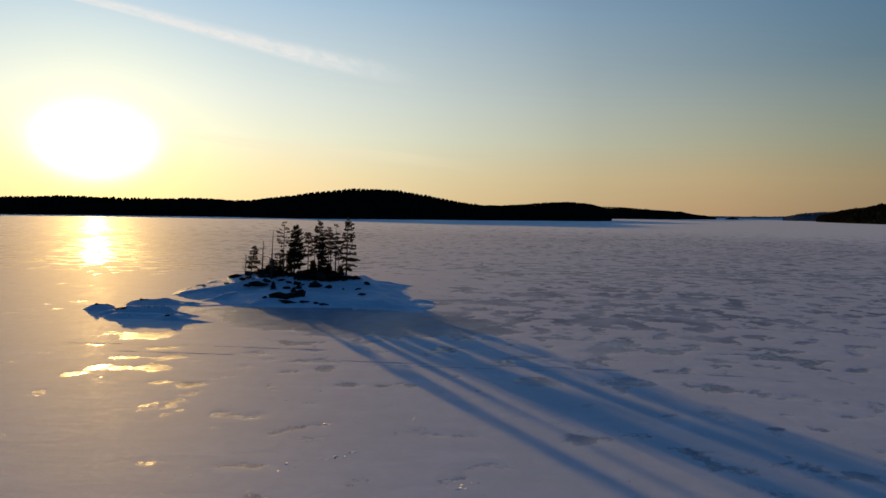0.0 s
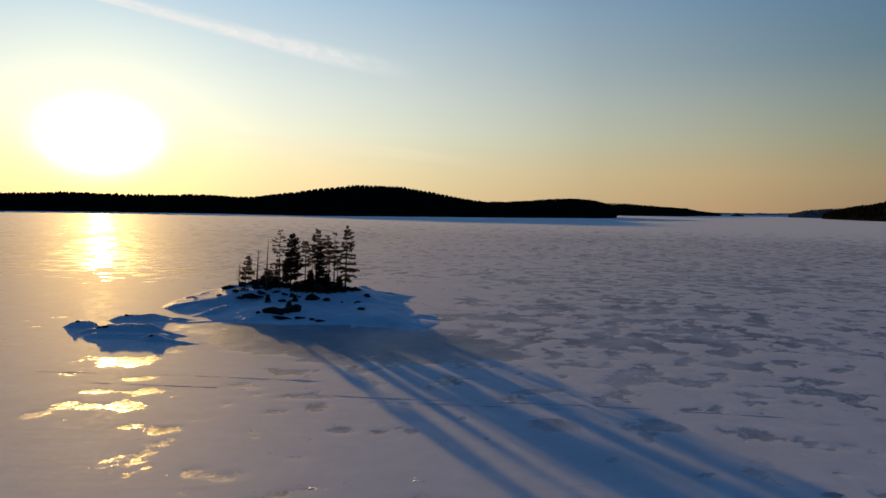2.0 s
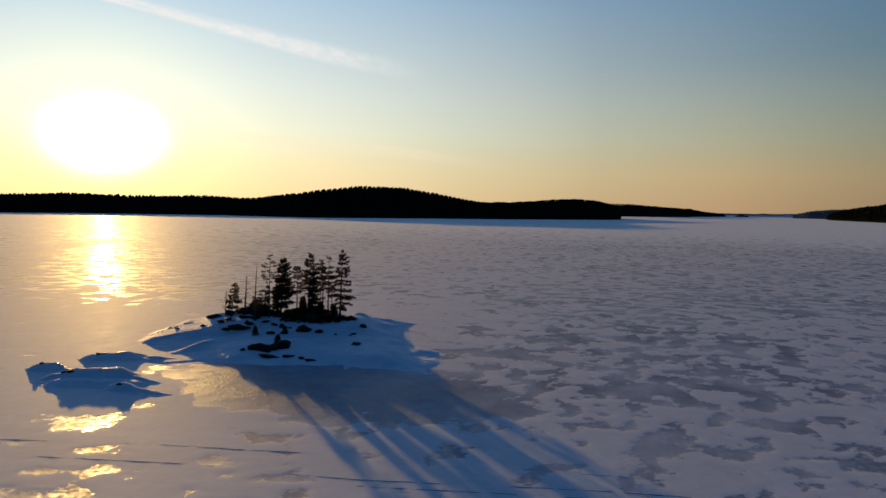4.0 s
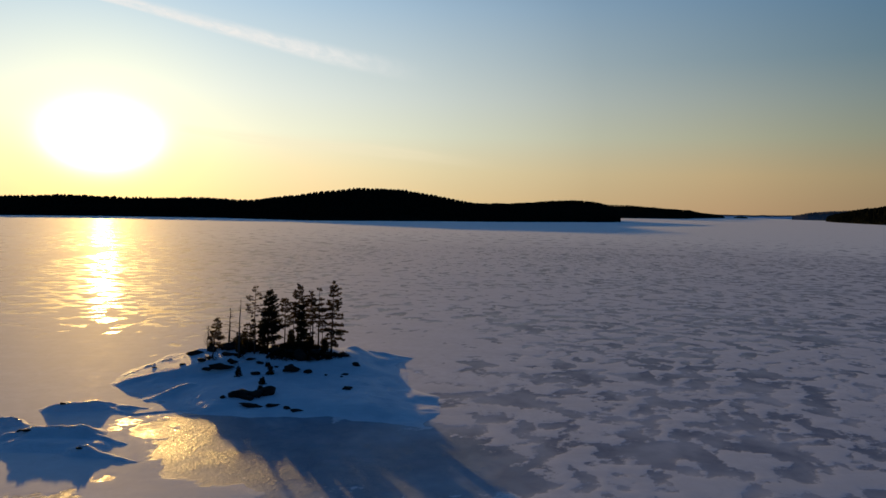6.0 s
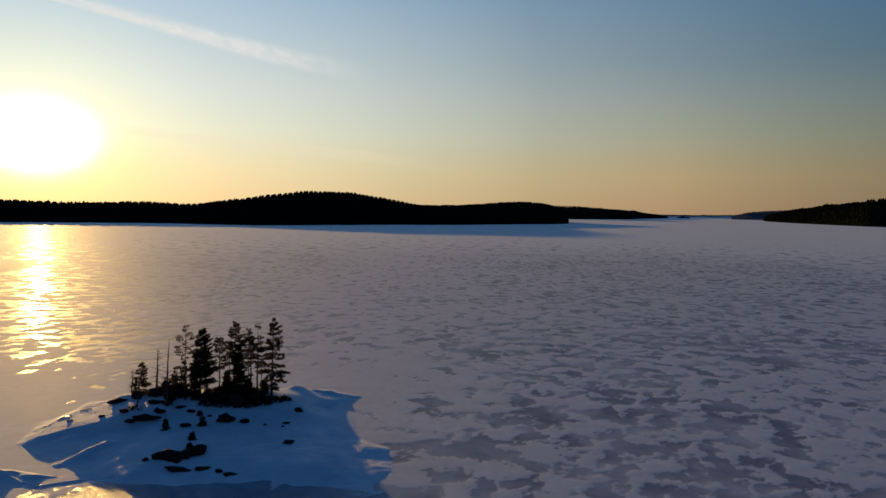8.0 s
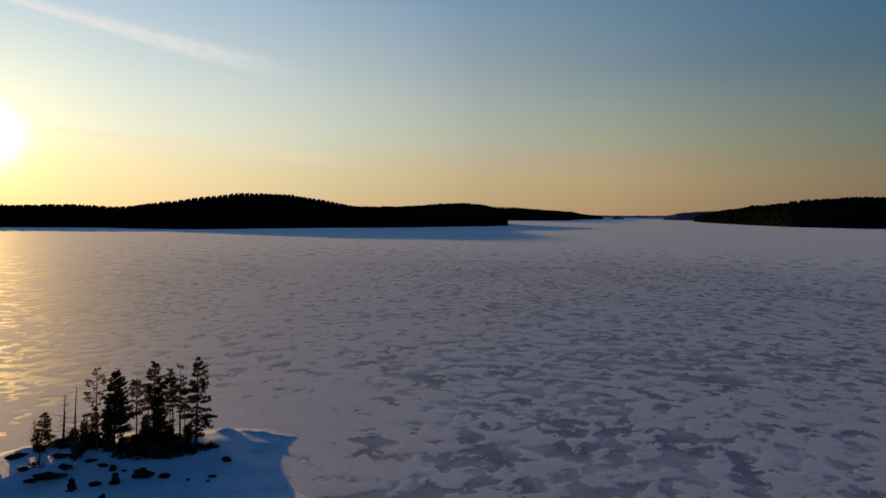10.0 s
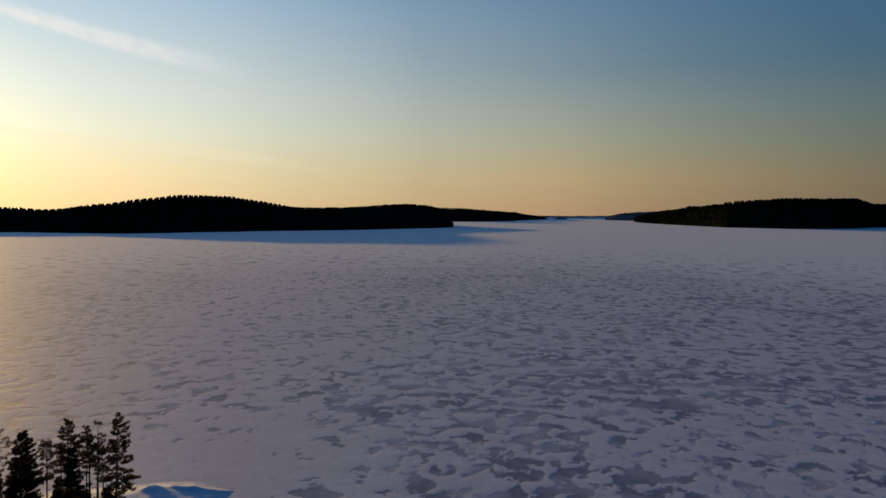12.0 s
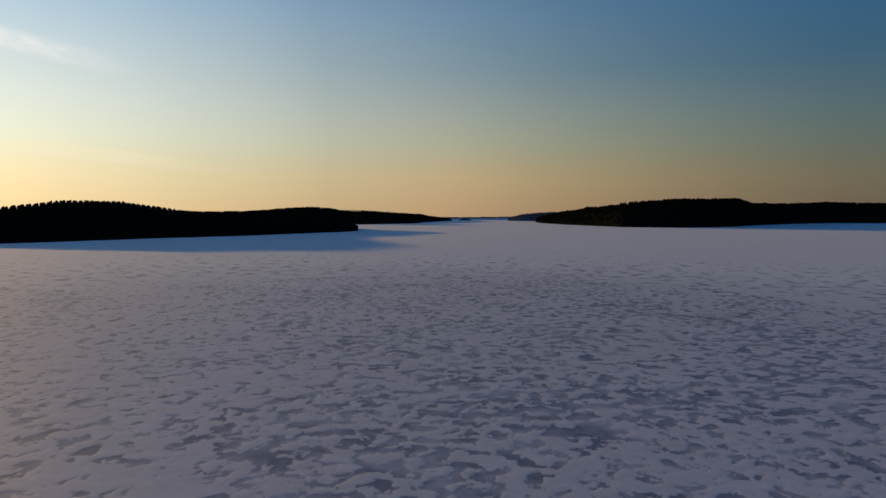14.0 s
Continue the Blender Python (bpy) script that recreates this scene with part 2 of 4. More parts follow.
LAKE, SNOW, ROCK = lake_material(), snow_material(), rock_material()
GLAZE = glaze_material()
PINE_BARK = bark_material("pine_bark", (.06, .045, .036, 1), (.17, .08, .04, 1), 4.0)
SPRUCE_BARK = bark_material("spruce_bark", (.05, .042, .036, 1), (.07, .055, .045, 1), 3.0)
GREY_WOOD = bark_material("dead_grey_wood", (.045, .040, .036, 1), (.075, .066, .06, 1), 2.0)
PINE_NEEDLE = needle_material("pine_needles", (.027, .022, .011, 1), (.054, .040, .019, 1), .36)
SPRUCE_NEEDLE = needle_material("spruce_needles", (.014, .017, .009, 1), (.032, .030, .014, 1), .30)
SHRUB = needle_material("juniper_and_heather", (.012, .013, .008, 1), (.034, .028, .017, 1))
FAR_WOOD = needle_material("far_conifers", (.006, .008, .006, 1), (.014, .015, .010, 1), 0.0)
GROOVE = bark_material("bare_dark_ice", (.16, .18, .22, 1), (.16, .18, .22, 1), 2.0)
# far conifers in a paler colour, with the haze of distance painted in
HAZED_WOOD = needle_material("hazed_conifers", (.11, .11, .13, 1), (.18, .18, .20, 1), 0.0)


# ---- building blocks ----
def part(name, bm, mat, parent=None, label=""):
    me = bpy.data.meshes.new(name)
    bm.to_mesh(me)
    bm.free()
    return mesh_part(name, me, mat, parent, label)


def mesh_part(name, me, mat, parent=None, label="", smooth=True):
    me.materials.append(mat)
    if smooth:
        me.shade_smooth()
    ob = new(name, me)
    ob.parent = parent
    if label:
        ob["label"] = label
    return ob


def from_arrays(name, verts, faces):
    me = bpy.data.meshes.new(name)
    verts, faces = np.asarray(verts, dtype=np.float32), np.asarray(faces, dtype=np.int32)
    n, k = faces.shape
    me.vertices.add(len(verts))
    me.vertices.foreach_set("co", verts.ravel())
    me.loops.add(n * k)
    me.loops.foreach_set("vertex_index", faces.ravel())
    me.polygons.add(n)
    me.polygons.foreach_set("loop_start", np.arange(0, n * k, k, dtype=np.int32))
    me.update(calc_edges=True)
    return me


def smoothstep(a, b, v):
    t = np.clip((v - a) / (b - a), 0, 1)
    return t * t * (3 - 2 * t)


def value_noise(x, y, scale, seed):
    """Smooth noise in -1..1 over arrays of x and y."""
    x, y = np.asarray(x) / scale, np.asarray(y) / scale
    i, j = np.floor(x).astype(np.int64), np.floor(y).astype(np.int64)
    fx, fy = x - i, y - j
    fx, fy = fx * fx * (3 - 2 * fx), fy * fy * (3 - 2 * fy)

    def at(a, b):
        h = np.sin(a * 127.1 + b * 311.7 + seed * 74.7) * 43758.5453
        return (h - np.floor(h)) * 2 - 1
    return (at(i, j) * (1 - fx) + at(i + 1, j) * fx) * (1 - fy) + (at(i, j + 1) * (1 - fx) + at(i + 1, j + 1) * fx) * fy


def fbm(x, y, scale, seed, octaves=4):
    return sum(value_noise(x, y, scale / 2 ** k, seed + k) / 2 ** k for k in range(octaves))


def perlin(x, y, seed):
    """Gradient noise, about -0.7..0.7."""
    i, j = np.floor(x), np.floor(y)
    fx, fy = x - i, y - j

    def corner(a, b):
        h = np.sin((i + a) * 127.1 + (j + b) * 311.7 + seed * 53.3) * 43758.5453
        th = (h - np.floor(h)) * 2 * math.pi
        return np.cos(th) * (fx - a) + np.sin(th) * (fy - b)
    u, v = fx ** 3 * (fx * (fx * 6 - 15) + 10), fy ** 3 * (fy * (fy * 6 - 15) + 10)
    return (corner(0, 0) * (1 - u) + corner(1, 0) * u) * (1 - v) + (corner(0, 1) * (1 - u) + corner(1, 1) * u) * v


def turbulence(x, y, scale, seed, octaves=5, gain=.55):
    return sum(gain ** k * perlin(x / scale * 2 ** k + 17.3 * k, y / scale * 2 ** k - 9.1 * k, seed + k) for k in range(octaves))


def height_sheet(name, height_of, x0, x1, y0, y1, step, floor_z=-0.06):
    """A sheet over the ground where height_of is above the ice; its rim dips under the ice."""
    xs, ys = np.arange(x0, x1 + step, step), np.arange(y0, y1 + step, step)
    gx, gy = np.meshgrid(xs, ys)
    gz = np.maximum(height_of(gx, gy), floor_z)
    nx, ny = len(xs), len(ys)
    idx = np.arange(nx * ny).reshape(ny, nx)
    quads = np.stack([idx[:-1, :-1], idx[:-1, 1:], idx[1:, 1:], idx[1:, :-1]], -1).reshape(-1, 4)
    z = gz.ravel()
    quads = quads[(z[quads] > floor_z + 1e-4).any(1)]
    used, inv = np.unique(quads, return_inverse=True)
    verts = np.stack([gx.ravel(), gy.ravel(), z], -1)[used]
    return from_arrays(name, verts, inv.reshape(-1, 4))


def tube(path, radii, sides=6):
    """Vertices and quads of a round tube along a path."""
    path, radii = np.asarray(path, float), np.asarray(radii, float)
    d = np.gradient(path, axis=0)
    d /= np.linalg.norm(d, axis=1, keepdims=True) + 1e-9
    ref = np.where(np.abs(d[:, 2:3]) > .9, [[1.0, 0, 0]], [[0, 0, 1.0]])
    a = np.cross(d, ref)
    a /= np.linalg.norm(a, axis=1, keepdims=True) + 1e-9
    b = np.cross(d, a)
    th = np.arange(sides) * 2 * math.pi / sides
    ring = a[:, None] * np.cos(th)[None, :, None] + b[:, None] * np.sin(th)[None, :, None]
    v = (path[:, None] + ring * radii[:, None, None]).reshape(-1, 3)
    n = len(path)
    i, j = np.meshgrid(np.arange(n - 1), np.arange(sides), indexing="ij")
    k = (j + 1) % sides
    f = np.stack([i * sides + j, i * sides + k, (i + 1) * sides + k, (i + 1) * sides + j], -1).reshape(-1, 4)
    return v, f


def join(pieces):
    vs, fs, n = [], [], 0
    for v, f in pieces:
        vs.append(v)
        fs.append(np.asarray(f) + n)
        n += len(v)
    return np.concatenate(vs), np.concatenate(fs)


def tufts(rng, points, ways, count, length, width, spread):
    """Sprays of narrow needle blades at points, opening round the given ways."""
    points, ways = np.repeat(np.asarray(points), count, 0), np.repeat(np.asarray(ways), count, 0)
    n = len(points)
    d = ways + rng.normal(size=(n, 3)) * spread
    d /= np.linalg.norm(d, axis=1, keepdims=True) + 1e-9
    side = np.cross(d, rng.normal(size=(n, 3)))
    side /= np.linalg.norm(side, axis=1, keepdims=True) + 1e-9
    ln = length * rng.uniform(.6, 1.25, (n, 1))
    wd = width * rng.uniform(.7, 1.3, (n, 1))
    root = points + rng.normal(size=(n, 3)) * length * .22
    v = np.stack([root, root + d * ln * .55 + side * wd, root + d * ln, root + d * ln * .55 - side * wd], 1).reshape(-1, 3)
    return v, np.arange(n * 4).reshape(-1, 4)


# ---- lake ----
# larger bare places, x, y, half width, half depth: toward the sun, where they glint; on the south side; and out east of the islet
BARE_SUNWARD = [(-7, -36.8, 4.6, 3.0), (-2.4, -43, 2.2, 1.0), (-4.4, -47.2, 1.6, 1.7), (-1.4, -46.4, 1.8, 1.3), (-.1, -50.6, 1.6, 1.2), (1.8, -54.8, 1.3, 1.1), (4.6, -55.4, 1.0, .7), (-5.6, -53.0, .9, 1.0),
                (-4.0, -50.4, 1.9, 1.5), (-9.5, -41.5, 1.6, 1.0), (6.0, -43.7, 1.4, 1.2), (6.4, -49.2, .9, .9), (8.5, -39.3, 1.6, 1.1)]
BARE_SOUTH = [(10.1, -51.1, 1.1, .9), (13.0, -49.8, 1.3, 1.3), (15.6, -54.5, 1.0, .8), (20.0, -54.3, 1.1, .9), (12.1, -46.8, 2.3, .8), (29.3, -53.0, 2.1, 2.5), (36.0, -51.9, 2.6, 2.2), (43.1, -53.1, 1.3, 1.8),
              (26.4, -58.1, 1.5, 1.6), (32.9, -58.6, 1.4, 1.2), (21.6, -59.4, .8, 1.3), (29.6, -63.0, 1.2, .8), (30.4, -66.1, .8, .8), (21.3, -65.5, 1.7, .9), (38.1, -70.4, 1.4, .8), (43.8, -70.7, .8, .9), (45.0, -59.9, .9, .6), (49.4, -60.2, 1.1, .7), (22.7, -41.0, 1.4, 2.0)]
BARE_EAST = [(26.9, -29.5, 3.6, 2.6), (39.5, -38.2, 4.0, 2.6), (43.7, -40.2, 1.6, 1.4), (50.2, -32.7, 3.4, 2.2), (54.3, -37.6, 2.8, 2.2), (53.5, -42.5, 2.4, 1.5), (46.3, -43.1, 2.2, 1.5), (28.5, -6.3, 5.8, 5.0),
             (41.6, -21.2, 4.0, 3.0), (51.7, -17.5, 2.7, 3.2), (26.2, 10, 2.8, 7), (36, 42.5, 3.2, 5), (86, 37, 6, 5.5), (64, 7.3, 3.7, 4), (39, 5.6, 3.4, 4.4), (52, 17.2, 2.6, 3.4)]


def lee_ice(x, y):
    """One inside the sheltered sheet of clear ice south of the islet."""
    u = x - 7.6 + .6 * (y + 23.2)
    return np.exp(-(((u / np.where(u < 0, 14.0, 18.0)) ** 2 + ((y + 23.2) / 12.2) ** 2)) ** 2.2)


def snow_cover(x, y):
    """Above zero where snow lies, below where the ice is blown bare."""
    c, sn = math.cos(radians(-24)), math.sin(radians(-24))
    u, v = (c * x + sn * y) * 1.0, (c * y - sn * x) * .94
    u, v = u + 1.6 * turbulence(x, y, 4.5, 91, 3), v + 1.6 * turbulence(x, y, 4.5, 97, 3)
    n = turbulence(u, v, 3.5, 7, 6, .64) + .30 * turbulence(x, y, 34, 61, 3)
    left = np.maximum(smoothstep(32, -2, x + .25 * y), .8 * smoothstep(48, 6, x - .1 * y))
    front = np.maximum(smoothstep(-32, -56, y), .45 * smoothstep(-16, -34, y))
    quiet = np.maximum(left * smoothstep(60, 4, y), front)
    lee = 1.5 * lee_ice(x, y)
    blown = .07 * np.exp(-(((x - 42) / 24) ** 2 + ((y + 8) / 20) ** 2))
    bare = sum(np.exp(-(((x - a) / w) ** 2 + ((y - b) / d) ** 2) ** 1.5) for a, b, w, d in BARE_SUNWARD + BARE_SOUTH + BARE_EAST)
    n = n * (1 - .35 * np.clip(bare, 0, 1)) - (.30 + (.42 + .2 * smoothstep(12, -4, x)) * quiet) * np.clip(bare, 0, 1)
    return n + .085 + (.42 + .2 * smoothstep(12, -4, x) * smoothstep(30, 10, y)) * quiet + .16 * left * (1 - quiet) * (1 - .9 * smoothstep(-8, -26, x) * smoothstep(0, 30, y)) - lee - blown


def build_lake():
    """One sheet to the horizon; near the islet the bare ice lies a little below the snow."""
    def spread(lo, a, b, hi, fine, coarse):
        return np.concatenate([np.arange(lo, a, coarse), np.arange(a, b, fine), np.arange(b, hi + coarse, coarse)])
    xs, ys = spread(-115, -48, 125, 262, .5, 1.5), spread(-82, -76, 140, 320, .5, 1.8)
    gx, gy = np.meshgrid(xs, ys)
    cover = snow_cover(gx, gy)
    rim = np.minimum(np.minimum(gx - xs[0], xs[-1] - gx), np.minimum(gy - ys[0], ys[-1] - gy))
    gz = -.018 * smoothstep(.12, -.12, cover) * smoothstep(0, 12, rim)
    nx, ny = len(xs), len(ys)
    idx = np.arange(nx * ny).reshape(ny, nx)
    quads = np.stack([idx[:-1, :-1], idx[:-1, 1:], idx[1:, 1:], idx[1:, :-1]], -1).reshape(-1, 4)
    # the rest of the lake, round the fine sheet
    x0, x1, y0, y1 = xs[0], xs[-1], ys[0], ys[-1]
    cx, cy = (x0 + x1) / 2, (y0 + y1) / 2
    th = np.sort(np.concatenate([np.linspace(-math.pi, math.pi, 96, endpoint=False), [math.atan2(b - cy, a - cx) for a in (x0, x1) for b in (y0, y1)]]))
    k = np.minimum((x1 - x0) / 2 / np.maximum(np.abs(np.cos(th)), 1e-9), (y1 - y0) / 2 / np.maximum(np.abs(np.sin(th)), 1e-9))
    rings = [np.stack([cx + np.cos(th) * r, cy + np.sin(th) * r, th * 0], -1) for r in (k, k * 0 + 420, k * 0 + 800, k * 0 + 1500, k * 0 + 2700, k * 0 + 4700)]
    m, base = len(th), nx * ny
    outer = [np.stack([np.arange(m) + q * m, np.arange(m) + (q + 1) * m, (np.arange(m) + 1) % m + (q + 1) * m, (np.arange(m) + 1) % m + q * m], -1) + base for q in range(5)]
    verts = np.concatenate([np.stack([gx, gy, gz], -1).reshape(-1, 3)] + rings)
    me = from_arrays("frozen_lake", verts, np.concatenate([quads] + outer))
    att = me.attributes.new("cover", "FLOAT", "POINT")
    att.data.foreach_set("value", np.concatenate([cover.ravel(), np.full(m * 6, .2)]).astype(np.float32))
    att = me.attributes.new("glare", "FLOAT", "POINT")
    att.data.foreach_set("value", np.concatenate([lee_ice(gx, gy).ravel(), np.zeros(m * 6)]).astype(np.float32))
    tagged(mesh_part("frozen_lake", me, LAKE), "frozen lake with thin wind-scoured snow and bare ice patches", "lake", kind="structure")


# ---- island and skerries ----
OUTLINE = [(-17.5, -4.6), (-12, -8.6), (-9, -11.5), (-4.5, -14.2), (1.3, -14.4), (6, -14.5), (11.5, -14.9), (16, -16), (19.9, -17.2), (21.3, -12.4), (20.7, -7.8), (18.0, -3.4),
           (16.0, 3.0), (14.4, 8.8), (16.6, 13.6), (13.5, 17), (8, 17.5), (0, 17), (-8, 16), (-15.2, 9.8), (-17.2, 5.6), (-18.2, 1.0)]
_t = [math.atan2(y, x - 2) for x, y in OUTLINE]
_o = np.argsort(_t)
_th = np.array([_t[k] for k in _o])
_r = np.array([math.hypot(OUTLINE[k][0] - 2, OUTLINE[k][1]) for k in _o])
_th, _r = np.concatenate([_th - 2 * math.pi, _th, _th + 2 * math.pi]), np.concatenate([_r, _r, _r])


def ridge(x, y, a, b, h, wa, wb):
    """A rounded ridge from a to b, of height h, its half width going from wa to wb."""
    ax, ay, bx, by = *a, *b
    dx, dy = bx - ax, by - ay
    t = np.clip(((x - ax) * dx + (y - ay) * dy) / (dx * dx + dy * dy + 1e-9), 0, 1)
    d = np.hypot(x - ax - t * dx, y - ay - t * dy)
    return h * np.exp(-(d / (wa + (wb - wa) * t)) ** 2)


def drift(x, y, a, b, h, w):
    """A lee drift: high at a, running out to nothing at b."""
    ax, ay, bx, by = *a, *b
    dx, dy = bx - ax, by - ay
    t = np.clip(((x - ax) * dx + (y - ay) * dy) / (dx * dx + dy * dy + 1e-9), 0, 1)
    d = np.hypot(x - ax - t * dx, y - ay - t * dy)
    return h * (1 - t) ** 0.8 * np.exp(-(d / (w * (1 - .6 * t))) ** 2)


def island_height(x, y):
    x, y = np.asarray(x, float), np.asarray(y, float)
    wob = 1 + .05 * fbm(x, y, 5, 3)
    u = np.hypot(x - 2, y) / np.interp(np.arctan2(y, x - 2), _th, _r) * wob
    edge = 1 - u
    h = .78 * (1 - .5 * smoothstep(-1, -10, x)) * smoothstep(0, .30 + .22 * smoothstep(4, 14, x) * smoothstep(8, 0, y) * smoothstep(-9, -3, y) + .28 * smoothstep(-5, -11, x) * smoothstep(-5, 1, y), edge) - .12 * smoothstep(.02, -.06, edge)
    h = h + 1.75 * np.exp(-(((x - 1.8) / 10.8) ** 2 + ((y - 7.5) / 5.2) ** 2)) * (1 - .75 * smoothstep(8.5, 13.0, x) * smoothstep(2, 8, y))
    h = h * (1 - .50 * smoothstep(10, 14, x) * smoothstep(2, 8, y) - (.50 - .18 * smoothstep(-6, -9, y)) * smoothstep(13, 17, x) * smoothstep(9, 3, y))
    inside = smoothstep(0, .12, edge)
    # wind-worn crust on the sunward slope
    h = h + inside * smoothstep(-4, -9, x) * (.035 * fbm(x, y, 1.5, 71, 4) + .03 * turbulence(x, y, .9, 73, 3))
    h = h + inside * (.10 * fbm(x, y, 3.2, 11) + .05 * fbm(x * .4 + y * .9, y * .4 - x * .9, 1.6, 23))
    h = h + ridge(x, y, (8.7, 12.4), (9.2, 13.4), .42, .9, .85) + ridge(x, y, (11.0, 14.9), (12.9, 14.5), .22, .7, .7) + drift(x, y, (13.0, 14.5), (18.4, 13.5), .24, .8)
    h = h + ridge(x, y, (17.6, -4.6), (19.7, -6.6), .24, 1.0, 1.2) - ridge(x, y, (16.4, -7.6), (19.0, -10.4), .16, 1.2, 1.3) + ridge(x, y, (19.6, -9.0), (19.8, -14.0), .06, 1.1, 1.0)
    # the sunward shelf, its lip over a shaded hollow, and the drift tongue running out of the hollow
    p, q = .893 * x + .449 * y, .449 * x - .893 * y
    shelf = np.interp(p, (-17.2, -15.6, -13, -11, -9.3, -8.5, -7.7, -6.5, -4, -2), (.20, .46, .74, .94, 1.14, 1.40, 1.72, 1.98, 2.00, 2.05)) - .01 * (q + 8)
    shelf = shelf + .025 * fbm(p * .5, q * 1.3, 1.5, 77, 3)
    shelf = shelf * smoothstep(0, 2.6, q + 15.2 - 2.2 * smoothstep(-9.6, -7.6, p)) * smoothstep(-1.6, -4.4 + .9 * value_noise(p, p * 0, 2.4, 79), q) * smoothstep(-.02, .12, edge) * smoothstep(-.5, -2.5, p)
    h = (np.maximum(h, 0) ** 7 + np.maximum(shelf, 0) ** 7) ** (1 / 7) + np.minimum(h, 0)
    h = h + ridge(x, y, (-10.2, -10.2), (-8.6, -8.0), .10, .8, .6) + drift(x, y, (-7.4, -6.1), (-9.8, -9.8), .50, .9) - ridge(x, y, (-9.5, -4.6), (-5.0, -5.0), .16, 1.8, 2.0) - ridge(x, y, (-6.8, -9.6), (-4.0, -11.2), .26, 1.5, 1.8)
    h = h + ridge(x, y, (-10.8, 6.2), (-6.0, 7.4), .20, 1.0, 1.5)
    h = h + ridge(x, y, (15.4, -9.2), (16.4, -9.5), .05, .7, .7) + ridge(x, y, (12.8, -11.8), (14.8, -12.2), .08, .7, .6)
    return h


def merged(*humps):
    """Humps run into each other without piling up."""
    return sum(np.maximum(h, 0) ** 3 for h in humps) ** (1 / 3)


def skerry_a(x, y):
    h = merged(ridge(x, y, (-14.8, -22.5), (-10.9, -22.0), .96, 1.4, 1.35), ridge(x, y, (-17.0, -23.3), (-15.0, -22.8), .50, .8, 1.0), ridge(x, y, (-9.0, -26.2), (-8.3, -26.3), .55, .9, .8),
               drift(x, y, (-8.2, -26.3), (-2.4, -28.4), .42, .6), drift(x, y, (-10.6, -22.0), (-5.0, -24.4), .50, .55), drift(x, y, (-10.0, -22.8), (-6.2, -25.6), .40, .5),
               ridge(x, y, (-15.0, -24.8), (-9.0, -24.8), .45, 1.6, 1.4))
    return h * (1 + .06 * fbm(x, y, 1.7, 31, 5)) + .05 * fbm(x, y, .8, 37, 3) * np.clip(h * 3, 0, 1) - .08


def skerry_b(x, y):
    h = merged(ridge(x, y, (-17.6, -14.4), (-14.0, -13.3), .66, 1.1, 1.2), drift(x, y, (-13.4, -13.4), (-9.2, -15.6), .38, .6), ridge(x, y, (-11.6, -13.2), (-10.6, -13.4), .32, .6, .5),
               drift(x, y, (-13, -12.6), (-7.6, -13.6), .34, .6))
    return h * (1 + .12 * fbm(x, y, 1.7, 47, 5)) + .05 * fbm(x, y, .8, 41, 3) * np.clip(h * 3, 0, 1) - .08


def skerry_c(x, y):
    h = merged(ridge(x, y, (-20.6, -19.5), (-19.4, -19.2), .66, .9, .9), drift(x, y, (-18.8, -19.1), (-16.6, -20.2), .36, .6))
    return h * (1 + .12 * fbm(x, y, 1.8, 53)) + .04 * fbm(x, y, .8, 57, 3) * np.clip(h * 3, 0, 1) - .08


def build_ground():
    me = height_sheet("island", island_height, -22, 25, -21, 22, .3)
    tagged(mesh_part("island", me, SNOW), "low rocky islet under drifted snow, rising to a wooded crest", "island", kind="structure")
    for fn, box in ((skerry_a, (-22, 2, -34, -17)), (skerry_b, (-22, -4, -20, -9)), (skerry_c, (-25, -13, -25, -15))):
        me = height_sheet("skerry", fn, *box, .22)
        tagged(mesh_part("skerry", me, SNOW), "small rock hump buried in drifted snow beside the islet", "skerry", kind="structure")


def build_pressure_ridge():
    """A low lip of buckled ice where the lake meets the sheltered side of the islet."""
    t = np.linspace(0, 1, 60)
    x, y = -9.9 + 6.2 * t, -15.9 + 2.35 * t + .35 * np.sin(t * 3.0) + .05 * value_noise(t * 20, t * 0, 1.0, 87)
    high = (.065 + .02 * value_noise(t * 20, t * 0, 1.6, 83)) * smoothstep(0, .12, t) * (1 - .5 * smoothstep(.6, 1, t))
    across, prof = np.array([-.30, -.09, .02, .12, .32]), np.array([-.04, .55, 1.0, .6, -.04])
    z = np.where(prof[None] > 0, prof[None] * high[:, None], prof[None]) + np.maximum(island_height(x, y), 0)[:, None]
    verts = np.stack([x[:, None] + across * .35, y[:, None] + across * .94, z], -1).reshape(-1, 3)
    idx = np.arange(60 * 5).reshape(60, 5)
    quads = np.stack([idx[:-1, :-1], idx[1:, :-1], idx[1:, 1:], idx[:-1, 1:]], -1).reshape(-1, 4)
    tagged(mesh_part("pressure_ridge", from_arrays("pressure_ridge", verts, quads), SNOW), "thin lip of buckled ice along the snowy shore", "ice ridge", kind="structure")


def ground_z(x, y):
    return float(island_height(x, y))


def any_ground(x, y):
    return np.maximum(np.maximum(island_height(x, y), skerry_a(x, y)), np.maximum(skerry_b(x, y), skerry_c(x, y)))


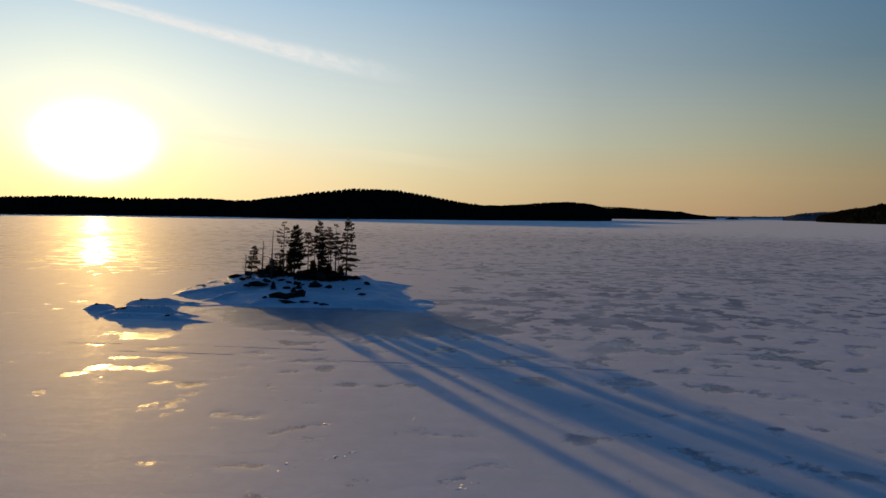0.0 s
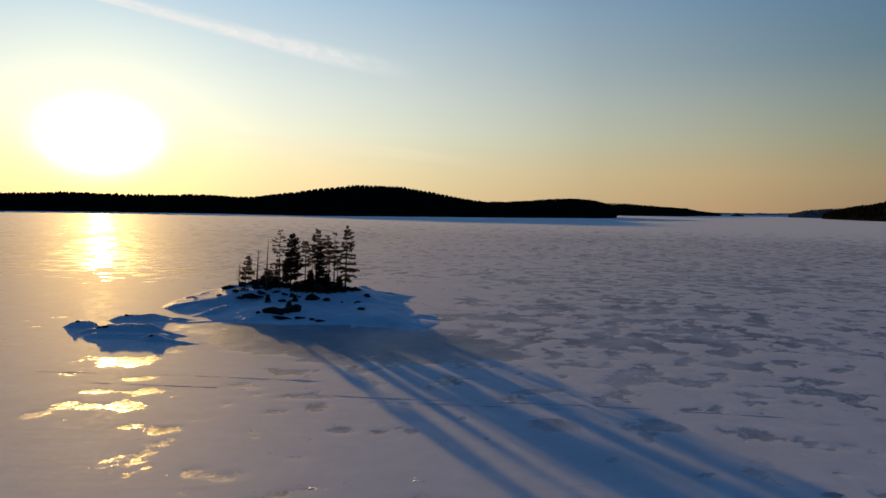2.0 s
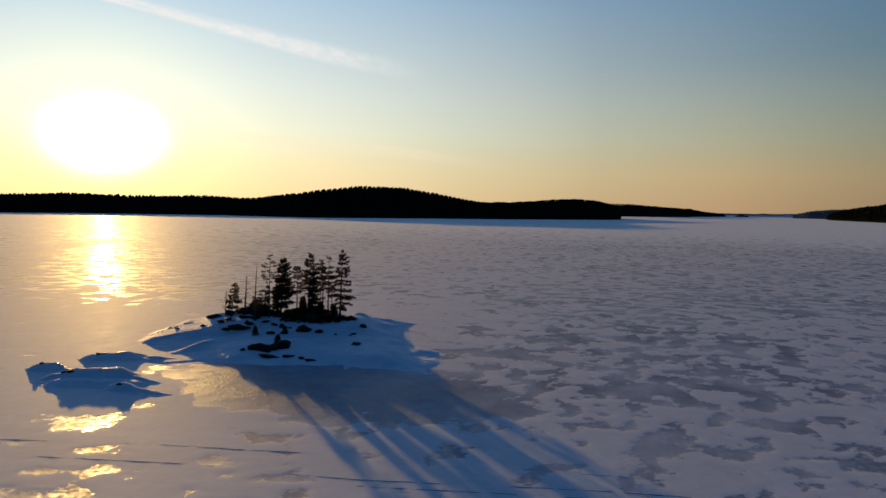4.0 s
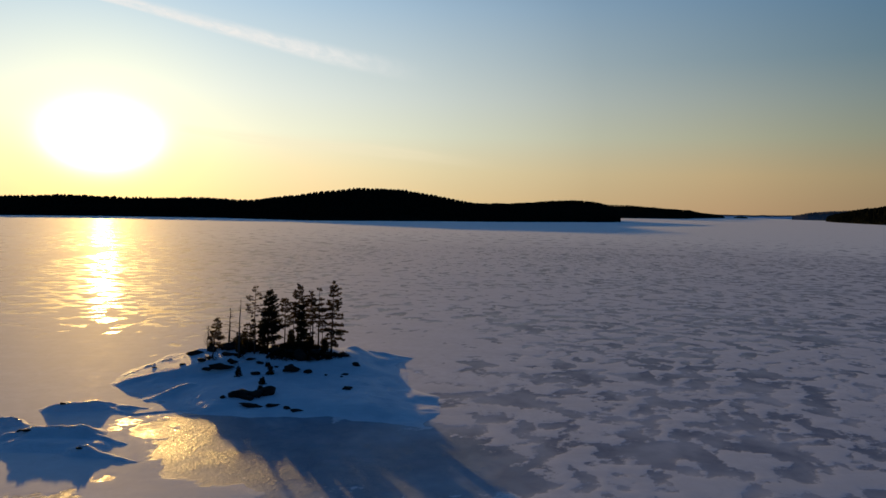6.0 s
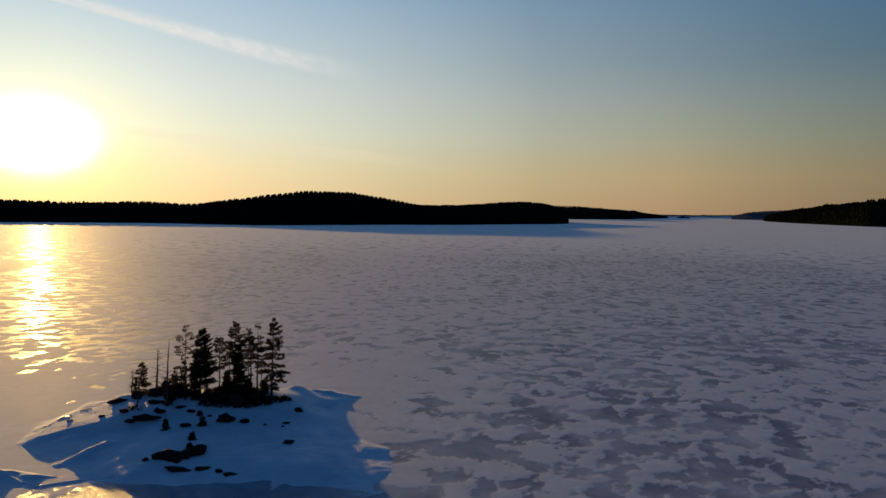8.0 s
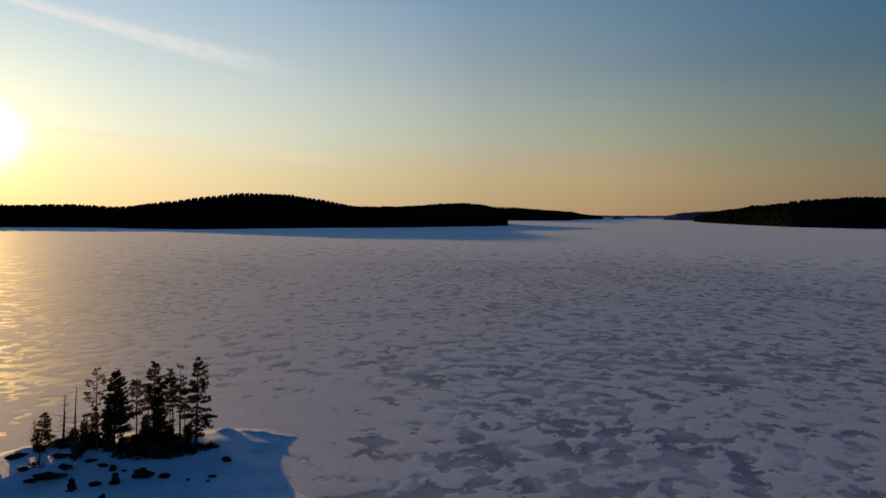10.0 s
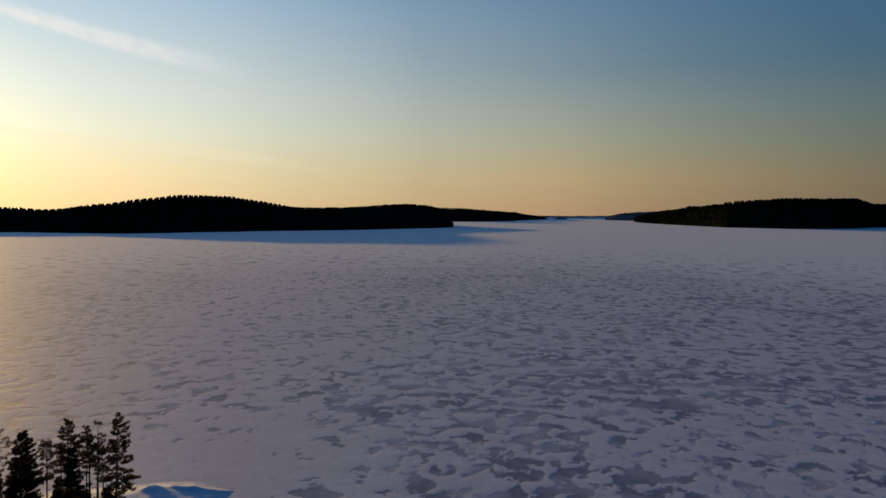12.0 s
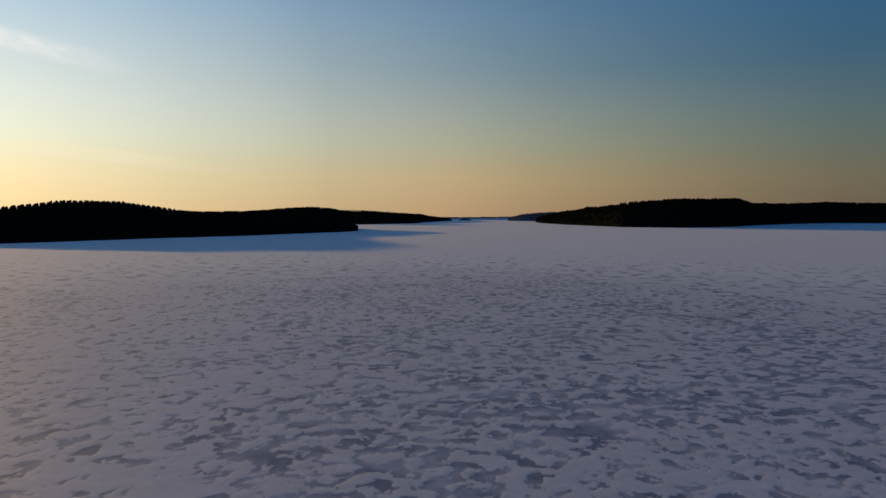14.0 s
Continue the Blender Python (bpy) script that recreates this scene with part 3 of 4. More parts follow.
def glaze(x, y, rx, ry, turn, seed):
    """A broken crust of clear ice along a crest: many small tilted plates, their rims sunk into the snow."""
    rng = np.random.default_rng(seed)
    c, sn = math.cos(radians(turn)), math.sin(radians(turn))
    pieces = []
    for k in range(int(14 + 26 * rx)):
        u, v = rng.normal() * rx * .5, rng.normal() * ry * .45
        px, py = x + u * c - v * sn, y + u * sn + v * c
        size = rng.uniform(.05, .17) * (1.2 - min(abs(u) / (1.6 * rx), .9))
        n = 7
        th = np.arange(n) * 2 * math.pi / n + rng.uniform(0, 6)
        r = size * rng.uniform(.6, 1.2, n)
        ex, ey = px + np.cos(th) * r * 1.5, py + np.sin(th) * r * .8
        mid = float(any_ground(np.array(px), np.array(py))) + .02 + .15 * size
        rim = np.maximum(any_ground(ex, ey) - .03, mid - .10)
        ring = np.stack([px + (ex - px) * .6, py + (ey - py) * .6, np.full(n, mid) + rng.normal(size=n) * .012], -1)
        verts = np.concatenate([ring, np.stack([ex, ey, rim], -1), [[px, py, mid + .01]]])
        i = np.arange(n)
        j = (i + 1) % n
        quads = np.concatenate([np.stack([i + n, j + n, j, i], -1), np.stack([i, j, np.full(n, 2 * n), np.full(n, 2 * n)], -1)])
        pieces.append((verts, quads))
    v, f = join(pieces)
    me = bpy.data.meshes.new("ice_crust")
    me.from_pydata([tuple(p) for p in v], [], [tuple(dict.fromkeys(q)) for q in f.tolist()])
    tagged(mesh_part("ice_crust", me, GLAZE, smooth=False), "glinting broken crust of clear ice on a snowy rock crest", "ice", kind="stuff")


def build_glaze():
    for k, (x, y, rx, ry, turn) in enumerate([(-12.4, -22.1, 1.9, .55, 6), (-15.6, -22.7, .9, .35, 8), (-14.5, -13.4, .8, .3, 14), (-16.6, -14.1, .5, .25, 14), (-18.7, -19.1, .6, .28, -10), (-8.6, -26.2, .45, .28, -10),
                                              (-16.2, -.6, 1.3, .45, 60), (-15.0, 2.0, 1.1, .45, 60), (-13.9, 4.1, .8, .4, 40), (-10.9, 4.8, .8, .4, 30), (-8.6, 5.8, .5, .3, 10)]):
        glaze(x, y, rx, ry, turn, 500 + k)


# ---- rocks ----
def rock(x, y, sx, sy, sz, seed, turn=0.0, sink=.35, label="dark bare granite boulder in the snow"):
    bm = bmesh.new()
    bmesh.ops.create_icosphere(bm, subdivisions=3, radius=1)
    rng = random.Random(seed)
    off = Vector((rng.uniform(0, 50), rng.uniform(0, 50), rng.uniform(0, 50)))
    cuts = [(Vector((rng.gauss(0, 1), rng.gauss(0, 1), rng.gauss(0, .8))).normalized(), rng.uniform(.50, .88)) for _ in range(15)]
    for v in bm.verts:
        p = v.co.copy()
        for nrm, d in cuts:
            over = p.dot(nrm) - d
            if over > 0:
                p -= nrm * over
        p *= 1 + .34 * noise.noise(p * 1.7 + off) + .12 * noise.noise(p * 4.5 + off) + .06 * noise.noise(p * 9 + off)
        v.co = Vector((p.x * sx, p.y * sy, p.z * sz))
    ob = part("rock", bm, ROCK)
    ob.matrix_world = pose(x, y, float(any_ground(np.array(x), np.array(y))) + sz * (1 - 2 * sink), rng.uniform(-6, 6), rng.uniform(-6, 6), turn)
    return tagged(ob, label, "rock", "rocks on the islet")


def build_rocks():
    plain, flat, ledge = "dark bare granite boulder in the snow", "low flat dark rock showing through snow", "long dark rock ledge breaking through the snow"
    slope = [(3.1, -.1, 1.25, .8, .55, 4, .3, plain), (5.1, -.4, .58, .45, .4, 0, .3, plain), (-1.1, -1.4, .7, .4, .25, 8, .3, flat), (10.6, 2.9, .6, .45, .38, 0, .3, plain), (9.6, -.3, .5, .35, .2, 15, .3, flat),
             (10.8, -6.4, .75, .45, .24, 10, .3, flat), (7.4, -.9, .25, .2, .14, 0, .3, flat), (9.4, -1.6, .22, .18, .12, 0, .3, flat), (.9, 1.2, .3, .25, .16, 0, .3, flat)]
    shore = [(.2, -10.4, 1.2, .8, .55, 26, .3, ledge), (2.9, -9.6, 1.15, .8, .60, 20, .25, ledge), (1.6, -10.2, 1.1, .8, .48, -16, .3, ledge), (-.7, -10.7, .75, .6, .42, 40, .3, ledge), (-1.7, -11.0, .4, .3, .2, 14, .35, ledge),
             (.9, -11.1, 1.0, .4, .3, -8, .35, ledge), (2.0, -12.7, 1.7, .5, .26, -6, .42, ledge), (4.0, -12.5, 1.2, .3, .2, 20, .42, ledge), (5.6, -13.0, .5, .3, .2, -20, .35, flat), (6.6, -13.6, .9, .3, .16, 14, .4, flat)]
    crest = [(3.3, 3.6, 1.25, .9, .95, 0, .3, plain), (1.7, 4.9, .9, .7, .5, 30, .3, plain), (5.0, 5.0, 1.0, .7, .5, 10, .3, plain), (-.6, 5.2, 1.0, .6, .5, 5, .3, plain), (6.6, 5.0, 1.0, .55, .4, -8, .3, plain), (8.3, 5.6, .8, .5, .3, 0, .3, plain),
             (-6.6, 6.1, 1.2, .7, .7, 12, .3, plain), (-4.9, 5.6, 1.0, .5, .35, 0, .3, flat), (-5.9, 3.4, .9, .45, .4, 10, .3, plain), (-2.9, 3.3, .7, .4, .25, 0, .35, flat), (-1.4, 2.4, .6, .35, .22, 20, .35, flat)]
    shelf = [(-6.0, .2, 1.8, .9, .52, 14, .3, ledge), (-4.9, 1.6, .9, .45, .35, 0, .3, ledge), (-8.1, .5, .6, .4, .3, 0, .3, plain), (-10.1, 4.3, 1.3, .5, .42, 20, .3, ledge), (-8.6, 5.4, .9, .6, .5, 0, .3, plain), (-10.7, .9, .4, .3, .22, 0, .3, flat), (-7.2, -.4, .7, .4, .25, 12, .35, flat), (-14.1, .7, .4, .22, .12, 20, .3, flat)]
    skerry = [(-15.2, -23.2, .6, .25, .14, 8, .3, flat), (-16.0, -22.9, .35, .2, .12, 30, .3, flat), (-17.0, -14.4, .4, .2, .16, 0, .3, flat), (-8.8, -26.6, .35, .2, .10, 8, .35, flat), (-20.3, -19.5, .4, .2, .14, 0, .3, flat)]
    for k, (x, y, sx, sy, sz, turn, sink, label) in enumerate(slope + shore + crest + shelf + skerry):
        rock(x, y, sx, sy, sz, 100 + k, turn, sink, label)


# ---- trees and shrubs ----
def trunk_path(rng, z0, z1, lean, bend, n=14):
    t = np.linspace(0, 1, n)
    wob = np.cumsum(rng.normal(size=(n, 2)) * bend, 0)
    wob -= wob[0]
    px = lean[0] * t + wob[:, 0] * t
    py = lean[1] * t + wob[:, 1] * t
    return np.stack([px, py, (z1 - z0) * t - .25 * (1 - t)], -1)


def build_tree(name, label, x, y, top, seed, start, radius, whorls, per, droop, lift, density, bark, needle, lean=(0, 0), girth=.13, bend=.03, dead=0, wind=0.0, gap=0.0, sweep=0.0, bare=.35, hang=0.0, stub=(1.3, .25), uneven=(.62, 1.26), blade=.17):
    """A tree: a tapered trunk with limbs, and a crown of needle sprays on side twigs. radius(t) is the crown's reach at t from its foot to its tip;
    bare is the share of each limb without needles, hang the fall of the side twigs."""
    rng = np.random.default_rng(seed)
    z0 = ground_z(x, y)
    path = trunk_path(rng, z0, top, lean, bend)
    tt = np.linspace(0, 1, len(path))
    wood = [tube(path, girth * (1 - tt) ** .8 * (1 + .5 * np.exp(-tt * 18)) + .012, 8)]
    pts, ways = [], []

    def at(t):
        return np.array([np.interp(t, tt, path[:, k]) for k in range(3)])

    def spray(root, tip, count, low):
        """Needles along a twig, thickest at its outer end."""
        q = rng.uniform(low, 1.05, count) ** .7
        d = (tip - root) / (np.linalg.norm(tip - root) + 1e-9)
        pts.append(root + q[:, None] * (tip - root))
        ways.append(np.repeat(d[None], count, 0) * .8 + rng.normal(size=(count, 3)) * .35)

    levels = np.linspace(start, .985, whorls) + rng.normal(size=whorls) * .012
    for lv in levels:
        u = np.clip((lv - start) / (1.001 - start), 0, 1)
        if gap and rng.random() < gap:
            continue
        phase, tier = rng.uniform(0, 6.28), rng.uniform(*uneven)
        for k in range(per):
            a = phase + 6.283 * k / per + rng.normal() * .35
            reach = radius(u) * min(1, .22 + 3.6 * (1 - u)) * tier * rng.uniform(.6, 1.15) * (1 + wind * math.cos(a))
            if reach < .10:
                continue
            p0 = at(min(lv + rng.normal() * .010, .99))
            s = np.linspace(0, 1, 6)
            fall = -droop * (1 - u) * s * reach + lift * s ** 2 * reach * (.4 + u) + sweep * max(math.cos(a), -.2) * s * reach + .7 * u ** 5 * s * reach
            limb = p0 + np.stack([math.cos(a) * reach * s, math.sin(a) * reach * s, fall], -1) + np.cumsum(rng.normal(size=(6, 3)) * .03 * reach, 0) * s[:, None]
            wood.append(tube(limb, (.010 + .018 * reach) * (1 - .8 * s) + .004, 4))
            out = limb[-1] - limb[-3]
            out /= np.linalg.norm(out)
            flank = np.array([-math.sin(a), math.cos(a), 0.0])
            n = max(3, int(2 + 6.5 * reach))
            for j, q in enumerate(np.linspace(bare, 1.0, n) + rng.normal(size=n) * .04):
                q = min(q, 1.0)
                base = np.array([np.interp(q, s, limb[:, c]) for c in range(3)])
                side = (1 if j % 2 else -1) * rng.uniform(.5, 1.0)
                length = (.10 + .34 * (1.15 - q) * reach ** .8) * rng.uniform(.7, 1.3)
                tip = base + (out * rng.uniform(.55, .9) + flank * side * .8 + np.array([0, 0, rng.normal() * .18 - hang])) * length
                spray(base, tip, max(4, int(density * (length + .12))), .15)
            spray(limb[-2], limb[-1] + out * .10, max(4, int(density * .3)), .3)
    # bare dead twigs on the trunk
    for k in range(dead):
        lv = rng.uniform(.12, max(start, .2) if start < .9 else .97)
        a, ln = rng.uniform(0, 6.28), rng.uniform(.2, 1.0) ** 1.4 * (1.15 - lv) * stub[0]
        p0 = at(lv)
        s = np.linspace(0, 1, 4)
        limb = p0 + np.stack([math.cos(a) * ln * s, math.sin(a) * ln * s, rng.uniform(stub[1] - .55, stub[1]) * ln * s + .12 * ln * s ** 2], -1) + np.cumsum(rng.normal(size=(4, 3)) * .03, 0) * s[:, None]
        wood.append(tube(limb, (.026 if start > .9 else .018) * (1 - .8 * s) * min(1, girth / .1) + .004, 4))
    tree = new(name)
    tree.location = (x, y, z0)
    v, f = join(wood)
    mesh_part("trunk", from_arrays("trunk", v, f), bark, tree)
    if pts:
        v, f = tufts(rng, np.concatenate(pts), np.concatenate(ways), 2, blade, blade * .15, .35)
        mesh_part("crown", from_arrays("crown", v, f), needle, tree, smooth=False)
    return tagged(tree, label, "tree", "trees on the islet")


def build_trees():
    pine, spruce = dict(bark=PINE_BARK, needle=PINE_NEEDLE), dict(bark=SPRUCE_BARK, needle=SPRUCE_NEEDLE, hang=.22, bare=.10)
    tall = "tall Scots pine with a bare trunk and high crown"

    def high(base, width, peak=.5):
        return lambda u: base + width * math.sin(min(u * 2.7 + peak, 2.9))

    # the tall pine at the east end, layered down to its foot
    build_tree("pine_tree", "tall old pine with layered drooping limbs on the crest", 6.75, 6.3, 11.35, 1, .17, lambda u: (.40 + 1.05 * (1 - u) ** .85) * min(1, .7 + 1.6 * u),
               14, 7, .34, .20, 38, lean=(.25, 0), girth=.125, dead=8, wind=.42, bare=.30, uneven=(.72, 1.2), **pine)
    # the broad dark spruce
    build_tree("spruce_tree", "broad dense dark spruce among the pines", -1.55, 6.1, 10.6, 2, .20, lambda u: (.05 + 2.25 * (1 - u)) * min(1, .65 + 1.4 * u),
               21, 8, .30, .10, 40, lean=(.2, -.1), girth=.13, dead=9, wind=.16, sweep=.40, uneven=(.72, 1.2), **spruce)
    build_tree("pine_tree", "slim pine with a thin open crown", -3.0, 5.2, 10.5, 3, .58, lambda u: .40 + .80 * math.sin(min(u * 3.2, 2.6)), 8, 4, .1, .15, 16, lean=(.15, 0), girth=.085, dead=16, gap=.1, wind=-.25, bare=.5, **pine)
    build_tree("pine_tree", tall, .55, 6.6, 9.2, 4, .44, high(.25, .62), 11, 5, .15, .12, 30, lean=(.2, 0), girth=.085, dead=14, gap=.1, **pine)
    build_tree("pine_tree", tall, 2.1, 7.1, 10.75, 5, .46, high(.30, .85), 12, 6, .15, .14, 32, lean=(.35, 0), girth=.11, dead=14, wind=.1, **pine)
    build_tree("spruce_tree", "dense young spruce with branches to the ground", 2.95, 5.9, 8.8, 6, .10, lambda u: .05 + 1.25 * (1 - u) ** .95, 17, 8, .34, .12, 42, girth=.10, wind=.28, sweep=.24, **spruce)
    build_tree("pine_tree", tall, 4.0, 8.0, 9.7, 7, .50, high(.25, .66), 10, 5, .12, .12, 30, girth=.09, dead=14, gap=.1, **pine)
    build_tree("pine_tree", tall, 4.85, 7.4, 10.4, 8, .54, high(.28, .92, .4), 10, 5, .12, .15, 27, lean=(.2, 0), girth=.10, dead=14, gap=.12, bare=.45, **pine)
    build_tree("pine_tree", "short slender pine with a small crown", 5.5, 6.9, 7.6, 9, .48, high(.25, .5), 9, 5, .1, .1, 24, girth=.055, dead=8, **pine)
    build_tree("pine_tree", "short slender pine with a small crown", 1.3, 8.6, 8.2, 10, .52, high(.25, .48), 8, 4, .1, .1, 24, girth=.06, dead=8, **pine)
    build_tree("pine_tree", "short slender pine with a small crown", 3.4, 9.2, 8.9, 11, .52, high(.25, .52), 8, 4, .1, .1, 24, girth=.06, dead=8, **pine)
    build_tree("pine_tree", "short slender pine with a small crown", -4.2, 6.2, 5.6, 16, .42, high(.25, .45), 7, 4, .1, .1, 22, girth=.05, dead=4, **pine)
    build_tree("pine_tree", "small bushy pine on a crooked stem", -7.5, 2.4, 7.15, 12, .34, lambda u: (.08 + 1.15 * (1 - u) ** 1.1) * min(1, .8 + 2 * u), 11, 6, .2, .15, 28, lean=(.70, -.2), girth=.075, bend=.05, dead=4, wind=.2, bare=.2, **pine)
    # dead standing trees
    gone = dict(start=1.0, radius=lambda u: 0, whorls=1, per=1, droop=0, lift=0, density=1, needle=PINE_NEEDLE)
    build_tree("dead_tree", "bare grey dead pine snag with broken twigs", -4.35, 2.9, 9.5, 13, lean=(.1, .1), girth=.13, bend=.015, dead=46, stub=(2.0, .35), bark=GREY_WOOD, **gone)
    build_tree("dead_tree", "bare grey dead pine snag with broken twigs", -6.9, 7.0, 7.6, 14, lean=(.2, 0), girth=.14, bend=.015, dead=52, stub=(2.4, .2), bark=GREY_WOOD, **gone)
    build_tree("birch_tree", "leafless little birch with fine upright twigs", -9.1, 5.1, 5.4, 15, lean=(.1, 0), girth=.04, bend=.03, dead=90, stub=(1.1, 1.5), bark=GREY_WOOD, **gone)
    # undergrowth spruces
    for k, (x, y, top, r) in enumerate([(-3.6, 6.6, 6.4, .62), (-5.0, 7.4, 4.6, .55), (-2.6, 7.4, 5.2, .42), (-4.45, 3.4, 5.3, .55), (-6.0, 7.0, 3.7, .45), (1.5, 6.2, 4.4, .6), (3.9, 6.4, 4.2, .6), (.9, 9.4, 4.4, .6), (5.6, 7.8, 3.9, .5)]):
        build_tree("young_spruce", "young dark spruce in the undergrowth", x, y, top, 30 + k, .08, lambda u: .06 + r * (1 - u) ** .8, 13, 5, .15, .25, 30, girth=.04, **spruce)
    for k, (x, y, h, r) in enumerate([(-2.75, -2.4, 1.55, .34), (.75, -1.2, 1.25, .5), (.95, -5.6, .95, .38), (1.5, -8.3, .8, .3), (-.3, 1.6, .7, .3)]):
        build_tree("spruce_sapling", "tiny dark spruce sapling in open snow", x, y, ground_z(x, y) + h, 60 + k, .10, lambda u: .04 + r * (1 - u) ** 1.2, 13, 5, .2, .05, 90, girth=.02, bend=.004, blade=.08, uneven=(.9, 1.1), **spruce)


def shrub(x, y, rx, ry, h, seed):
    rng = np.random.default_rng(seed)
    n = int(150 * rx * ry * (h + .5))
    a, r = rng.uniform(0, 6.283, n), np.sqrt(rng.uniform(0, 1, n))
    u = rng.uniform(0, 1, n)
    px, py = np.cos(a) * r * rx, np.sin(a) * r * ry
    z0 = ground_z(x, y)
    lumps = .7 + .3 * value_noise(px + seed, py, .8, seed)
    pz = island_height(x + px, y + py) - z0 + np.sqrt(np.clip(1 - r ** 2, 0, 1)) * h * u * lumps
    pts = np.stack([px, py, pz], -1)
    ways = np.stack([np.cos(a) * r, np.sin(a) * r, .4 + u], -1)
    v, f = tufts(rng, pts, ways, 8, .26, .035, .5)
    bush = new("shrub")
    bush.location = (x, y, z0)
    mesh_part("foliage", from_arrays("foliage", v, f), SHRUB, bush, smooth=False)
    stems = []
    for k in range(7):
        t = rng.integers(0, n)
        s = np.linspace(0, 1, 4)
        stems.append(tube(np.outer(s, pts[t] * .8) + np.array([0, 0, -.05]), .018 * (1 - .7 * s), 4))
    v, f = join(stems)
    mesh_part("stems", from_arrays("stems", v, f), SPRUCE_BARK, bush)
    tagged(bush, "dark juniper and heather mat under the pines", "shrub", "shrubs on the crest")


def build_shrubs():
    front = [(-.9, 5.0, 1.3, .8, .5), (.8, 4.7, 1.3, .9, .6), (2.4, 4.5, 1.4, .8, .6), (4.0, 4.6, 1.4, .8, .6), (5.6, 4.9, 1.3, .8, .55), (7.0, 5.1, 1.3, .7, .5), (8.5, 5.8, .8, .5, .4), (.2, 4.0, 1.2, .6, .5), (1.7, 3.7, 1.1, .6, .55), (4.6, 3.8, 1.2, .6, .5), (6.2, 4.3, 1.0, .5, .4)]
    back = [(.2, 6.2, 1.4, .9, .7), (1.6, 6.9, 1.6, 1.0, .8), (3.4, 7.0, 1.5, 1.0, .8), (5.0, 6.4, 1.3, .8, .6), (-2.6, 6.4, .9, .7, .8), (-3.8, 6.9, 1.2, .9, 1.2), (-5.4, 7.0, 1.1, .7, 1.9),
            (-7.2, 6.5, 1.0, .6, 1.0), (-4.2, 7.0, 1.2, .8, 2.2), (-6.2, 6.9, 1.1, .6, 1.6), (3.2, 3.9, .8, .5, .4), (-7.3, 1.3, .7, .4, .3)]
    for k, (x, y, rx, ry, h) in enumerate(front + back):
        shrub(x, y, rx, ry, h * .8, 200 + k)


# ---- far shores ----
def shore_line(stations):
    """Evenly spaced shore points with ground height, from stations (x, y, height)."""
    st = np.array([(*p, 1.0)[:4] for p in stations], float)
    d = np.concatenate([[0], np.cumsum(np.hypot(*np.diff(st[:, :2], axis=0).T))])
    s = np.arange(0, d[-1], 8.0)
    return np.stack([np.interp(s, d, st[:, k]) for k in range(4)], -1), s


